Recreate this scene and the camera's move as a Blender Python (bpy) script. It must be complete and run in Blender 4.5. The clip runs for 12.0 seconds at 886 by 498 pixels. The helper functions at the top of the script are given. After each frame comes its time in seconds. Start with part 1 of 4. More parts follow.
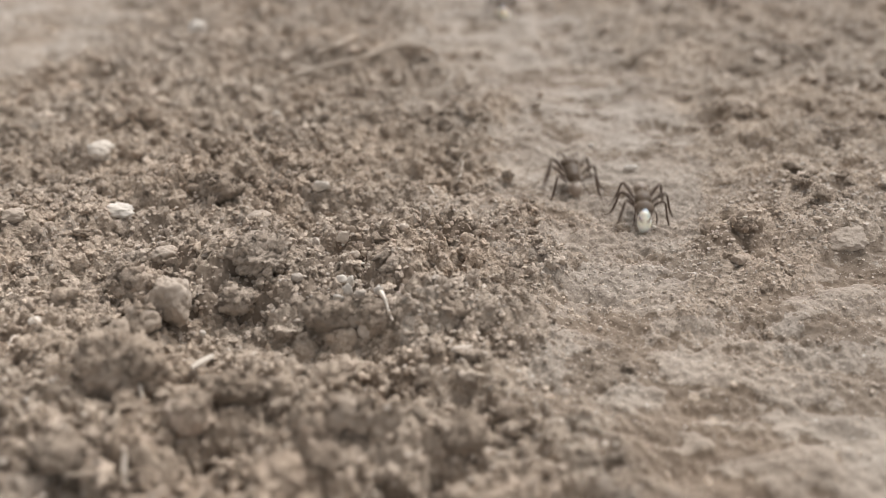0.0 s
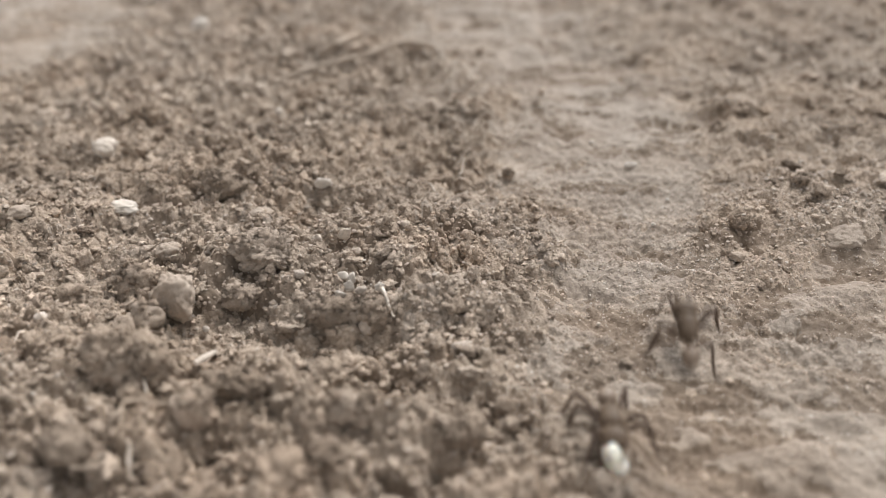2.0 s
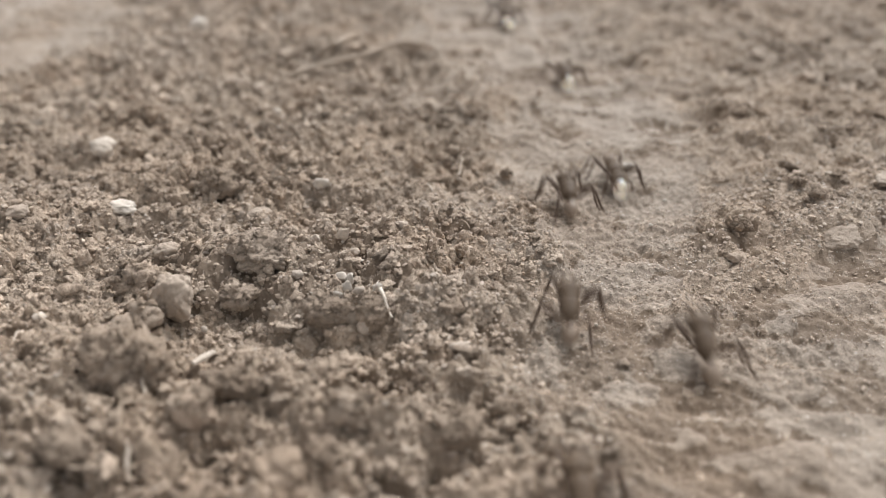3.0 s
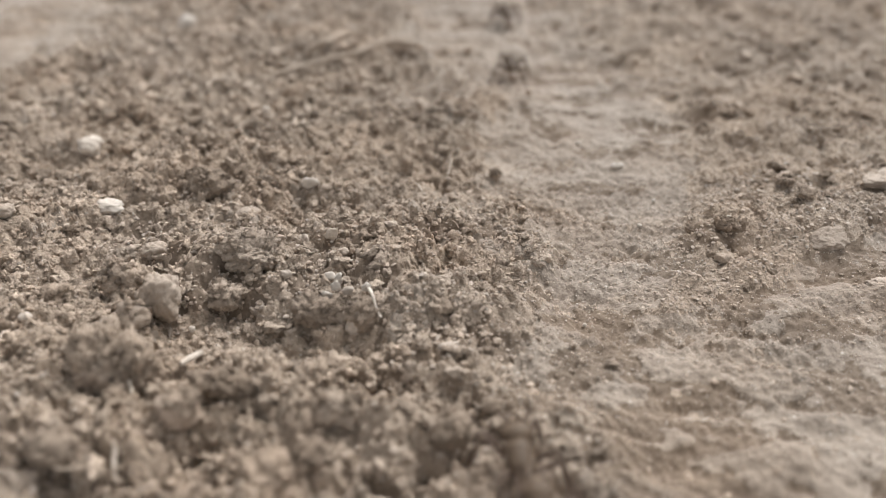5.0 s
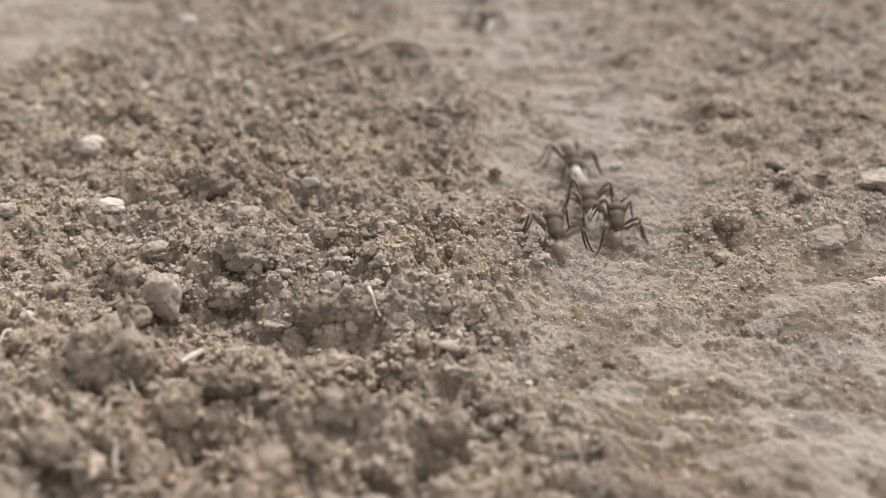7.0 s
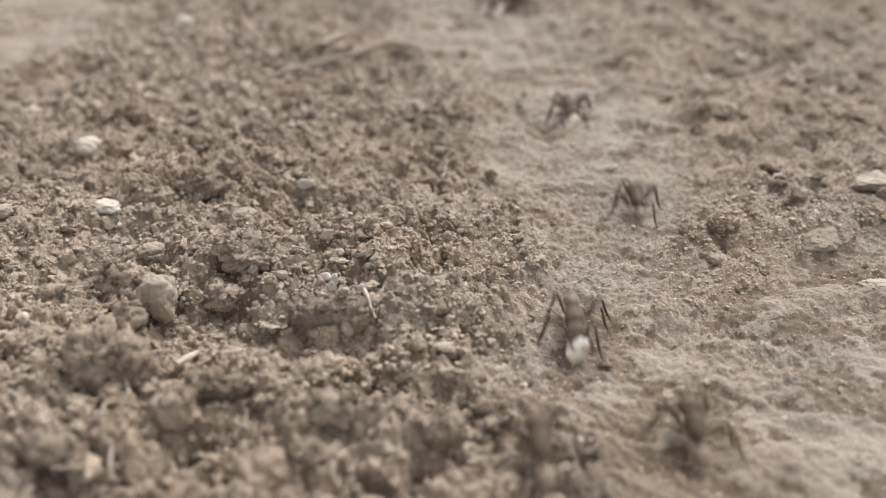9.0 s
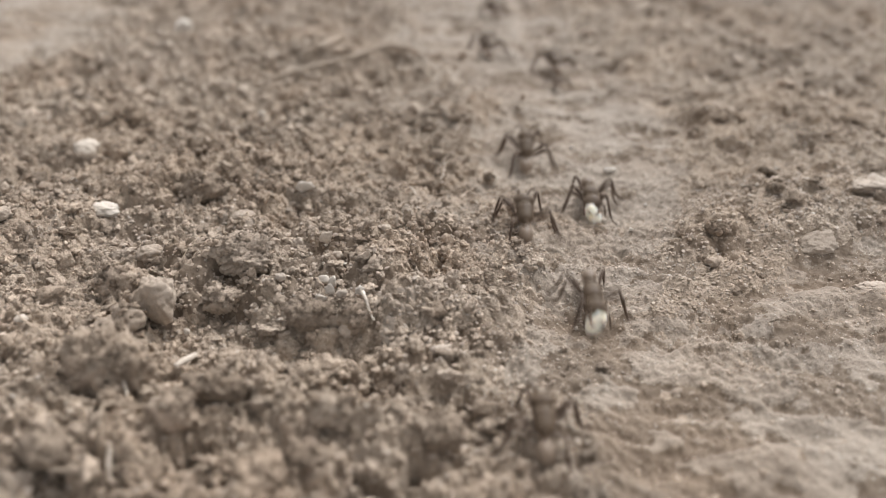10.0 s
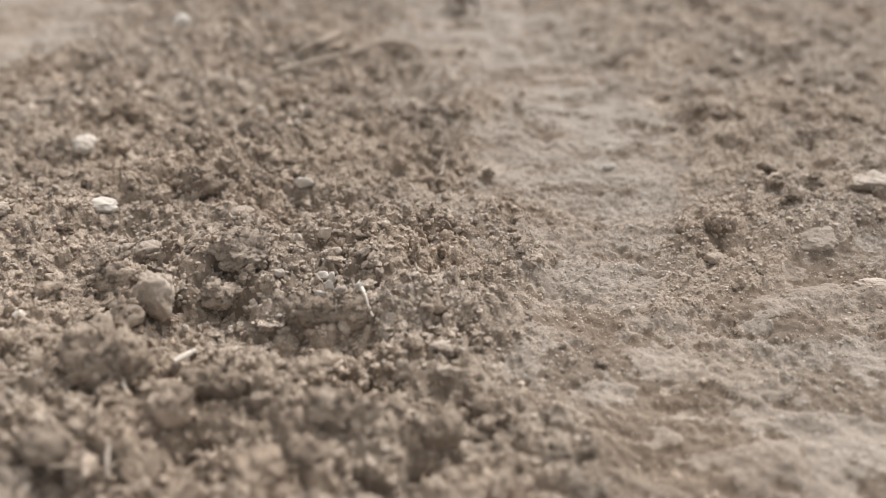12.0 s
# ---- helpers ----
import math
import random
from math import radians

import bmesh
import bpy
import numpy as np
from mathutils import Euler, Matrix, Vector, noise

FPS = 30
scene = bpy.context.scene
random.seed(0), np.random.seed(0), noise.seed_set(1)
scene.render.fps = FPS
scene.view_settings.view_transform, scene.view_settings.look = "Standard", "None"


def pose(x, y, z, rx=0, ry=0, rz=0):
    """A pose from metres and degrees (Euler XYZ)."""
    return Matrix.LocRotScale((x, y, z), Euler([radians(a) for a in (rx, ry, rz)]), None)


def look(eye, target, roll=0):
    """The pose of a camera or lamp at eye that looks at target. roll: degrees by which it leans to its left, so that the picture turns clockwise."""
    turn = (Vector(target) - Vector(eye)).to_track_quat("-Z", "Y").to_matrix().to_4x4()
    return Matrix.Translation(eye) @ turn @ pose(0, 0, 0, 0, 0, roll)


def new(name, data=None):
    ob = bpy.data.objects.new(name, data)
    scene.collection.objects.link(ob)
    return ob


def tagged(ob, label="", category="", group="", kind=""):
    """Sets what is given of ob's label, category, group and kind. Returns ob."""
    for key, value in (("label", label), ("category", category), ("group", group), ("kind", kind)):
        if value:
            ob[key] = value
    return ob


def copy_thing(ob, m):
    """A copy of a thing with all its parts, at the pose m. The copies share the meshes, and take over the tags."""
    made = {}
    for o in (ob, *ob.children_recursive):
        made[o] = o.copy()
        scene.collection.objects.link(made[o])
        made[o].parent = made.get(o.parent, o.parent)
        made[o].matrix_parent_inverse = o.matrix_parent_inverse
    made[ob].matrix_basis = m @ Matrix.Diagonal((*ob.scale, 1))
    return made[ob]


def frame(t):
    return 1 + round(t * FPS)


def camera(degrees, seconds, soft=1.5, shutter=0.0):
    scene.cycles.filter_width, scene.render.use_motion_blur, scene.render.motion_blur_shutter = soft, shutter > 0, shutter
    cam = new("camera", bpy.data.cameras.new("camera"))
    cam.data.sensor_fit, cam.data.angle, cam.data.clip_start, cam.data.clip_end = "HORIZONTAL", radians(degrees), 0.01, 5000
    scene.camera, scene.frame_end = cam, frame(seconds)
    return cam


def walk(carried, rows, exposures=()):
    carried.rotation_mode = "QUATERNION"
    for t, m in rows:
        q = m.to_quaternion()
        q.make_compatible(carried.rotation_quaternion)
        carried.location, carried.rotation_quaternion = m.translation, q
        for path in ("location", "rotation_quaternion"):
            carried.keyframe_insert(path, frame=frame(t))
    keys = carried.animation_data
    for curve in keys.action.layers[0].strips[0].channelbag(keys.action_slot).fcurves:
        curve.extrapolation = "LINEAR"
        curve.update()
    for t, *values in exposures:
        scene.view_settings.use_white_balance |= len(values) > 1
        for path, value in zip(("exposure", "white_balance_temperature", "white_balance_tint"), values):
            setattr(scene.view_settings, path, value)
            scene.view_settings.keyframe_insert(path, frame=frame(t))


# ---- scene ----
# A trodden ant trail through loose dry soil, seen from a hand's height.

# ---- camera ----
cam = camera(56.0, 12.0, soft=0.8, shutter=0.5)
cam.data.dof.use_dof = True
cam.data.dof.focus_distance = 0.0920
cam.data.dof.aperture_fstop = 16.0
EXPOSURE = 1.00
walk(cam, [
    (0, pose(-0.00052, 0.00096, 0.05195, 58.035, 0.617, 0.371)),
    (0.5, pose(-0.00037, 0.00080, 0.05221, 57.986, 0.639, 0.412)),
    (1, pose(-0.00041, 0.00061, 0.05229, 57.883, 0.591, 0.455)),
    (1.5, pose(-0.00032, 0.00034, 0.05251, 57.907, 0.613, 0.535)),
    (2, pose(-0.00026, 0.00026, 0.05260, 57.714, 0.641, 0.586)),
    (2.5, pose(-0.00036, 0.00016, 0.05262, 57.699, 0.549, 0.544)),
    (3, pose(-0.00025, 0.00019, 0.05285, 57.638, 0.500, 0.517)),
    (5, pose(-0.00020, 0.00030, 0.05292, 57.557, 0.032, -0.040)),
    (5.5, pose(-0.00014, 0.00019, 0.05285, 57.469, 0.019, -0.049)),
    (6, pose(0.00000, -0.00000, 0.05300, 57.455, 0.000, 0.000)),
    (6.5, pose(0.00001, 0.00015, 0.05307, 57.354, 0.068, 0.034)),
    (7, pose(-0.00004, -0.00009, 0.05316, 57.511, 0.036, 0.025)),
    (9, pose(0.00005, -0.00018, 0.05339, 57.544, -0.154, -0.142)),
    (9.5, pose(0.00005, -0.00043, 0.05348, 57.646, -0.064, -0.020)),
    (10, pose(0.00020, -0.00034, 0.05348, 57.725, -0.186, -0.171)),
    (10.5, pose(0.00000, -0.00036, 0.05329, 57.785, -0.263, -0.260)),
    (11, pose(0.00004, -0.00033, 0.05330, 57.604, -0.270, -0.253)),
    (11.5, pose(0.00016, -0.00049, 0.05347, 57.698, -0.241, -0.141)),
    (12, pose(0.00010, -0.00023, 0.05334, 57.495, -0.305, -0.224)),
], exposures=[(0.0, EXPOSURE, 6460, 11), (12.0, EXPOSURE, 6460, 11)])

# ---- world and sun: bright white haze, the sun high and ahead ----
SUN_EL, SUN_AZ = 56.0, 36.0
world = bpy.data.worlds.new("sky")
scene.world = world
world.use_nodes = True
wn = world.node_tree
sky = wn.nodes.new("ShaderNodeTexSky")
sky.sky_type, sky.sun_disc = "NISHITA", False
sky.sun_elevation, sky.sun_rotation = radians(SUN_EL), radians(SUN_AZ)
sky.air_density, sky.dust_density = 1.0, 4.0
wn.nodes["Background"].inputs["Strength"].default_value = 0.125
haze = wn.nodes.new("ShaderNodeHueSaturation")
haze.inputs["Saturation"].default_value = 0.04
wn.links.new(sky.outputs[0], haze.inputs["Color"])
wn.links.new(haze.outputs[0], wn.nodes["Background"].inputs["Color"])
sun_data = bpy.data.lights.new("sun", "SUN")
sun_data.energy, sun_data.angle, sun_data.color = 1.75, radians(14), (1.0, 0.975, 0.94)
sun = new("sun", sun_data)
sun.matrix_world = look((math.sin(radians(SUN_AZ)) * 3, math.cos(radians(SUN_AZ)) * 3, 3 * math.tan(radians(SUN_EL))), (0, 0, 0))


# ---- materials ----
def material(name, dark, light, size, rough=0.9, bump=0.0, bump_size=0.0002, spots=None, local=False,
             island=0.0, spec=0.25, veil=0.0):
    """dark, light: the two colours; size: metres of the large variation; bump: metres of fine relief; island: spread of brightness from piece to piece."""
    m = bpy.data.materials.new(name)
    m.use_nodes = True
    n, l = m.node_tree.nodes, m.node_tree.links
    b = n["Principled BSDF"]
    b.inputs["Roughness"].default_value = rough
    b.inputs["Diffuse Roughness"].default_value = 0.8
    b.inputs["Specular IOR Level"].default_value = spec
    if local:
        co = n.new("ShaderNodeTexCoord").outputs["Object"]
    else:
        co = n.new("ShaderNodeNewGeometry").outputs["Position"]

    def cloud(period, detail, roughness=0.6):
        t = n.new("ShaderNodeTexNoise")
        t.inputs["Scale"].default_value = 1.0 / period
        t.inputs["Detail"].default_value = detail
        t.inputs["Roughness"].default_value = roughness
        l.new(co, t.inputs["Vector"])
        return t.outputs["Fac"]

    def mix(a, c, fac, kind="MIX"):
        x = n.new("ShaderNodeMix")
        x.data_type, x.blend_type = "RGBA", kind
        for socket, value in ((x.inputs[0], fac), (x.inputs[6], a), (x.inputs[7], c)):
            if hasattr(value, "links"):
                l.new(value, socket)
            elif isinstance(value, tuple):
                socket.default_value = (*value, 1.0)
            else:
                socket.default_value = value
        return x.outputs[2]

    def ramp(value, lo, hi):
        r = n.new("ShaderNodeMapRange")
        r.inputs["From Min"].default_value, r.inputs["From Max"].default_value = lo, hi
        l.new(value, r.inputs["Value"])
        return r.outputs[0]

    colour = mix(dark, light, ramp(cloud(size, 3), 0.32, 0.68))
    mid = tuple((p + q) / 2 for p, q in zip(dark, light))
    grain = mix(tuple(p * 0.62 for p in mid), tuple(min(1.0, p * 1.42) for p in mid), ramp(cloud(size * 0.06, 4, 0.7), 0.3, 0.7))
    colour = mix(colour, grain, 0.5)
    if not local:
        warm = mix((1.0, 1.0, 1.0), (1.02, 0.985, 0.95), ramp(cloud(0.016, 2), 0.42, 0.62))
        colour = mix(colour, warm, 1.0, "MULTIPLY")
    if spots:
        colour = mix(colour, spots, ramp(cloud(0.00055, 1), 0.70, 0.74))
    if island:
        piece = n.new("ShaderNodeNewGeometry").outputs["Random Per Island"]
        own = n.new("ShaderNodeObjectInfo").outputs["Random"]
        both = n.new("ShaderNodeMath")
        both.operation = "ADD"
        l.new(piece, both.inputs[0]), l.new(own, both.inputs[1])
        part_of = n.new("ShaderNodeMath")
        part_of.operation = "FRACT"
        l.new(both.outputs[0], part_of.inputs[0])
        span = n.new("ShaderNodeMapRange")
        span.inputs["To Min"].default_value, span.inputs["To Max"].default_value = 1 - island, 1 + island
        l.new(part_of.outputs[0], span.inputs["Value"])
        colour = mix(colour, span.outputs[0], 1.0, "MULTIPLY")
    l.new(colour, b.inputs["Base Color"])
    if bump:
        bp = n.new("ShaderNodeBump")
        bp.inputs["Distance"].default_value, bp.inputs["Strength"].default_value = bump, 1.0
        l.new(cloud(bump_size, 4, 0.7), bp.inputs["Height"])
        coarse = n.new("ShaderNodeBump")
        coarse.inputs["Distance"].default_value, coarse.inputs["Strength"].default_value = bump * 2.2, 0.8
        l.new(cloud(bump_size * 3.1, 2, 0.5), coarse.inputs["Height"])
        l.new(coarse.outputs[0], bp.inputs["Normal"])
        l.new(bp.outputs[0], b.inputs["Normal"])
    if veil:
        b.inputs["Subsurface Weight"].default_value = veil
        b.inputs["Subsurface Radius"].default_value = (0.0022, 0.0017, 0.0012)
        b.inputs["Subsurface Scale"].default_value = 1.0
    return m


SOIL = material("dry_soil", (0.207, 0.164, 0.127), (0.354, 0.304, 0.253), 0.009, bump=0.00034, bump_size=0.00060, spots=(0.441, 0.395, 0.339), rough=0.65, spec=0.25)
BROWN = material("brown_soil", (0.130, 0.098, 0.071), (0.245, 0.194, 0.149), 0.006, bump=0.00025, bump_size=0.00070, rough=0.75, spec=0.2)
CRUMB = material("soil_crumb", (0.323, 0.255, 0.195), (0.510, 0.428, 0.351), 0.006, bump=0.00040, bump_size=0.00034, island=0.16, rough=0.65, spec=0.25)
DUG = material("dug_soil", (0.285, 0.223, 0.169), (0.466, 0.390, 0.314), 0.008, bump=0.00070, bump_size=0.00050, rough=0.65, spec=0.25)
CLOD = material("dark_clod", (0.206, 0.160, 0.120), (0.344, 0.283, 0.227), 0.004, bump=0.00045, bump_size=0.0004, island=0.22)
STONE = material("dusty_stone", (0.281, 0.229, 0.181), (0.431, 0.371, 0.312), 0.003, bump=0.00014, bump_size=0.0006, rough=0.8)
PALE = material("pale_stone", (0.338, 0.285, 0.235), (0.512, 0.453, 0.393), 0.003, bump=0.00014, bump_size=0.0005, rough=0.8)
CHALK = material("chalk_white", (0.398, 0.355, 0.303), (0.606, 0.563, 0.511), 0.002, bump=0.00004, bump_size=0.0004, rough=0.6)
GRAIN = material("sand_grain", (0.290, 0.240, 0.194), (0.470, 0.410, 0.352), 0.004, bump=0.00008, bump_size=0.0002, island=0.28, rough=0.55, spec=0.25)
STRAW = material("bleached_straw", (0.480, 0.420, 0.350), (0.720, 0.660, 0.590), 0.002, bump=0.00003, bump_size=0.0003, rough=0.6)
ROOT = material("dry_root", (0.300, 0.240, 0.180), (0.470, 0.400, 0.330), 0.002, bump=0.00003, bump_size=0.0003, rough=0.7)
BARK = material("weathered_twig", (0.260, 0.208, 0.160), (0.420, 0.360, 0.300), 0.003, bump=0.00008, bump_size=0.0004, rough=0.85)
SHELL = material("ant_shell", (0.068, 0.046, 0.029), (0.128, 0.090, 0.060), 0.002, bump=0.00002, bump_size=0.0002, rough=0.55, local=True, spec=0.25)
DUSTY = material("dusty_crumb", (0.323, 0.259, 0.200), (0.510, 0.432, 0.358), 0.006, bump=0.00030, bump_size=0.00034, island=0.16, rough=0.65, spec=0.25)
# rust brown made paler: sky sheen on the gaster is put into the colour
RUST_SHEEN = material("ant_rust_sheen", (0.150, 0.108, 0.076), (0.250, 0.188, 0.138), 0.002, bump=0.00002, bump_size=0.0002, rough=0.45, local=True, spec=0.45)
LEG = material("ant_leg", (0.062, 0.041, 0.029), (0.112, 0.077, 0.056), 0.001, rough=0.6, local=True, spec=0.2)
GRUB = material("grub_white", (0.720, 0.650, 0.540), (0.860, 0.800, 0.700), 0.002, bump=0.00002, bump_size=0.0005, rough=0.45, local=True, veil=0.8)


# ---- the lie of the land ----
def cells(ix, iy, seed):
    n = (ix.astype(np.int64) * 374761393 + iy.astype(np.int64) * 668265263 + seed * 974634721) & 0xFFFFFFFF
    n = ((n ^ (n >> 13)) * 1274126177) & 0xFFFFFFFF
    return (((n ^ (n >> 16)) * 2246822519 & 0xFFFFFFFF) >> 8) / float(1 << 24)


def wave(x, y, period, seed):
    """Smooth noise from -1 to 1."""
    x, y = x / period, y / period
    ix, iy = np.floor(x), np.floor(y)
    u, v = x - ix, y - iy
    u, v = u * u * u * (u * (u * 6 - 15) + 10), v * v * v * (v * (v * 6 - 15) + 10)
    a, b = cells(ix, iy, seed), cells(ix + 1, iy, seed)
    c, d = cells(ix, iy + 1, seed), cells(ix + 1, iy + 1, seed)
    return 2 * (a + (b - a) * u + (c - a) * v + (a - b - c + d) * u * v) - 1


def layers(x, y, period, seed, count=3):
    return sum(wave(x + 0.37 * period * k, y - 0.21 * period * k, period / 2.1 ** k, seed + k) * 0.55 ** k for k in range(count))


def lumps(x, y, period, seed):
    """Rounded lumps side by side, 0 in the joints, up to 1 on top."""
    x, y = x / period, y / period
    ix, iy = np.floor(x), np.floor(y)
    best = np.zeros_like(x)
    for i in (-1, 0, 1):
        for j in (-1, 0, 1):
            cx, cy = ix + i, iy + j
            px, py = cx + cells(cx, cy, seed), cy + cells(cx, cy, seed + 7)
            r = 0.35 + 0.55 * cells(cx, cy, seed + 13)
            best = np.maximum(best, np.sqrt(np.maximum(0.0, r * r - (x - px) ** 2 - (y - py) ** 2)) * (0.5 + 0.5 * cells(cx, cy, seed + 19)))
    return best


def step(lo, hi, v):
    s = np.clip((v - lo) / (hi - lo), 0.0, 1.0)
    return s * s * (3 - 2 * s)


# the trail's edge along the loose soil, and the bank across from it, as x over y
EDGE_Y = (0.000, 0.0458, 0.0535, 0.0626, 0.0662, 0.0719, 0.0796, 0.0884, 0.0987, 0.1109, 0.1279, 0.1495, 0.1698, 0.1861, 0.40)
EDGE_X = (0.0085, 0.0080, 0.0080, 0.0085, 0.0100, 0.0095, 0.0085, 0.0066, 0.0050, 0.0025, 0.0000, -0.0030, -0.0080, -0.0120, -0.06)
BANK_Y = (0.060, 0.0699, 0.0751, 0.0832, 0.0926, 0.1003, 0.1148, 0.1354, 0.1558, 0.1777, 0.40)
BANK_X = (0.0265, 0.0270, 0.0275, 0.0285, 0.0325, 0.0330, 0.0350, 0.0350, 0.0290, 0.0240, 0.00)
FOOT_X = (0.020, 0.0270, 0.0337, 0.0423, 0.0533, 0.0900, 0.40)
FOOT_Y = (0.066, 0.0699, 0.0740, 0.0807, 0.0851, 0.0930, 0.16)
BACK_X = (-0.30, -0.0736, -0.0684, -0.0553, -0.0458, -0.02)
BACK_Y = (0.10, 0.1450, 0.1580, 0.1900, 0.2300, 0.35)


def loose(x, y):
    """How far a place belongs to the loose soil beside the trail, 0 to 1."""
    ragged = 0.0046 * layers(x, y, 0.010, 31, 4)
    wide = 0.0075 + 0.0035 * step(0.066, 0.050, y) + 0.11 * np.clip(y - 0.085, 0.0, 0.08)
    side = step(1.0, -1.0, (x - np.interp(y, EDGE_Y, EDGE_X) + ragged * (1 + 60 * np.clip(y - 0.085, 0.0, 0.03))) / wide)
    return side * step(0.022, -0.016, y - np.interp(x, BACK_X, BACK_Y) + 4 * ragged)


def bank(x, y):
    """How far a place belongs to the crumbly bank across the trail."""
    ragged = 0.0046 * layers(x, y, 0.009, 41, 4)
    return step(-0.0080, 0.0080, x - np.interp(y, BANK_Y, BANK_X) + ragged) * step(-0.0018, 0.0034, y - np.interp(x, FOOT_X, FOOT_Y) + 0.25 * ragged)


def worn(x, y):
    """The gritty stretch of the trail, 0 to 1; past it the trail is worn smooth."""
    return step(0.112, 0.094, y + 0.006 * wave(x, y, 0.014, 43)) * step(0.056, 0.070, y + 0.006 * wave(x, y, 0.010, 45) + 0.15 * np.minimum(0, 0.02 - x)) * step(-0.6, 0.1, wave(x, y, 0.007, 47))


# single rises and hollows: x, y, radius across, radius along, height
RISES_A = (
    (-0.00335, 0.08703, 0.011, 0.009, 0.0022),
    (-0.02208, 0.07655, 0.008, 0.006, 0.0024),
    (-0.01070, 0.06921, 0.009, 0.0035, 0.0022),
    (-0.00517, 0.06366, 0.010, 0.004, -0.0014),
    (-0.00127, 0.06028, 0.009, 0.005, 0.0010),
    (-0.02192, 0.06729, 0.006, 0.004, -0.0016),
    (-0.01093, 0.05280, 0.005, 0.003, 0.0016),
    (-0.00115, 0.05144, 0.004, 0.003, 0.0014),
    (-0.00577, 0.04886, 0.004, 0.003, -0.0012),
    (-0.02675, 0.06028, 0.006, 0.004, -0.0012),
    (-0.00948, 0.14383, 0.020, 0.006, 0.0010),
    (-0.03293, 0.05420, 0.0060, 0.0030, -0.0018),
)
RISES_B = (
    (-0.01508, 0.05144, 0.0070, 0.0030, -0.0018),
    (-0.00529, 0.05638, 0.0060, 0.0030, -0.0014),
    (0.00307, 0.04886, 0.0050, 0.0030, -0.0012),
    (-0.02129, 0.04949, 0.0040, 0.0024, -0.0016),
    (-0.01389, 0.05948, 0.0060, 0.0030, 0.0014),
    (-0.00605, 0.05280, 0.0040, 0.0024, 0.0016),
    (0.00488, 0.05638, 0.0050, 0.0030, 0.0010),
    (-0.02466, 0.04824, 0.0040, 0.0024, 0.0014),
    (0.03459, 0.08248, 0.0030, 0.0020, -0.0014),
    (0.03325, 0.07020, 0.0080, 0.0030, 0.0008),
    (0.02909, 0.07435, 0.0030, 0.0025, -0.0010),
    (0.04490, 0.09495, 0.0080, 0.0100, 0.0012),
)
RISES_C = (
    (0.01125, 0.05852, 0.0070, 0.0012, -0.0008),
    (0.01450, 0.05314, 0.0050, 0.0010, -0.0006),
    (0.00557, 0.05144, 0.0060, 0.0018, -0.0010),
    (0.03154, 0.06322, 0.0050, 0.0009, -0.0006),
    (0.03991, 0.06776, 0.0060, 0.0009, -0.0006),
    (0.03003, 0.06544, 0.0040, 0.0008, 0.0005),
    (0.02166, 0.05638, 0.0036, 0.0010, -0.0005),
    (0.03325, 0.05349, 0.0050, 0.0012, -0.0007),
    (0.02186, 0.04949, 0.0050, 0.0012, -0.0006),
    (0.01788, 0.04643, 0.0040, 0.0010, 0.0005),
    (0.01722, 0.06279, 0.0030, 0.0010, 0.0005),
    (0.03872, 0.13026, 0.0060, 0.0030, -0.0010),
)
RISES_D = (
    (0.03862, 0.11242, 0.0050, 0.0020, -0.0008),
    (0.04360, 0.14237, 0.0080, 0.0040, -0.0014),
    (0.02843, 0.13543, 0.0080, 0.0040, 0.0010),
    (0.02132, 0.09344, 0.0080, 0.0060, -0.0006),
)
RISES = RISES_A + RISES_B + RISES_C + RISES_D


def bent(x, y, amount, period, seed):
    """Places shifted by noise, so that what is laid out over them turns irregular."""
    return x + amount * layers(x, y, period, seed, 2), y + amount * layers(x, y, period, seed + 50, 2)


def plates(x, y):
    """The trail's pale trodden crust, 1, and its brown-coloured hollows, 0, commoner close by."""
    u, v = bent(x, y, 0.0007, 0.0026, 401)
    n = layers(u * 0.45, v, 0.0034, 25, 3) + 0.25 * wave(u * 0.6, v, 0.015, 29) + 0.30 * layers(x * 0.6, y, 0.0012, 27, 2)
    return step(-0.34, 0.04, n + 0.04 - 0.42 * step(0.068, 0.055, y) - 0.30 * step(0.058, 0.048, y))


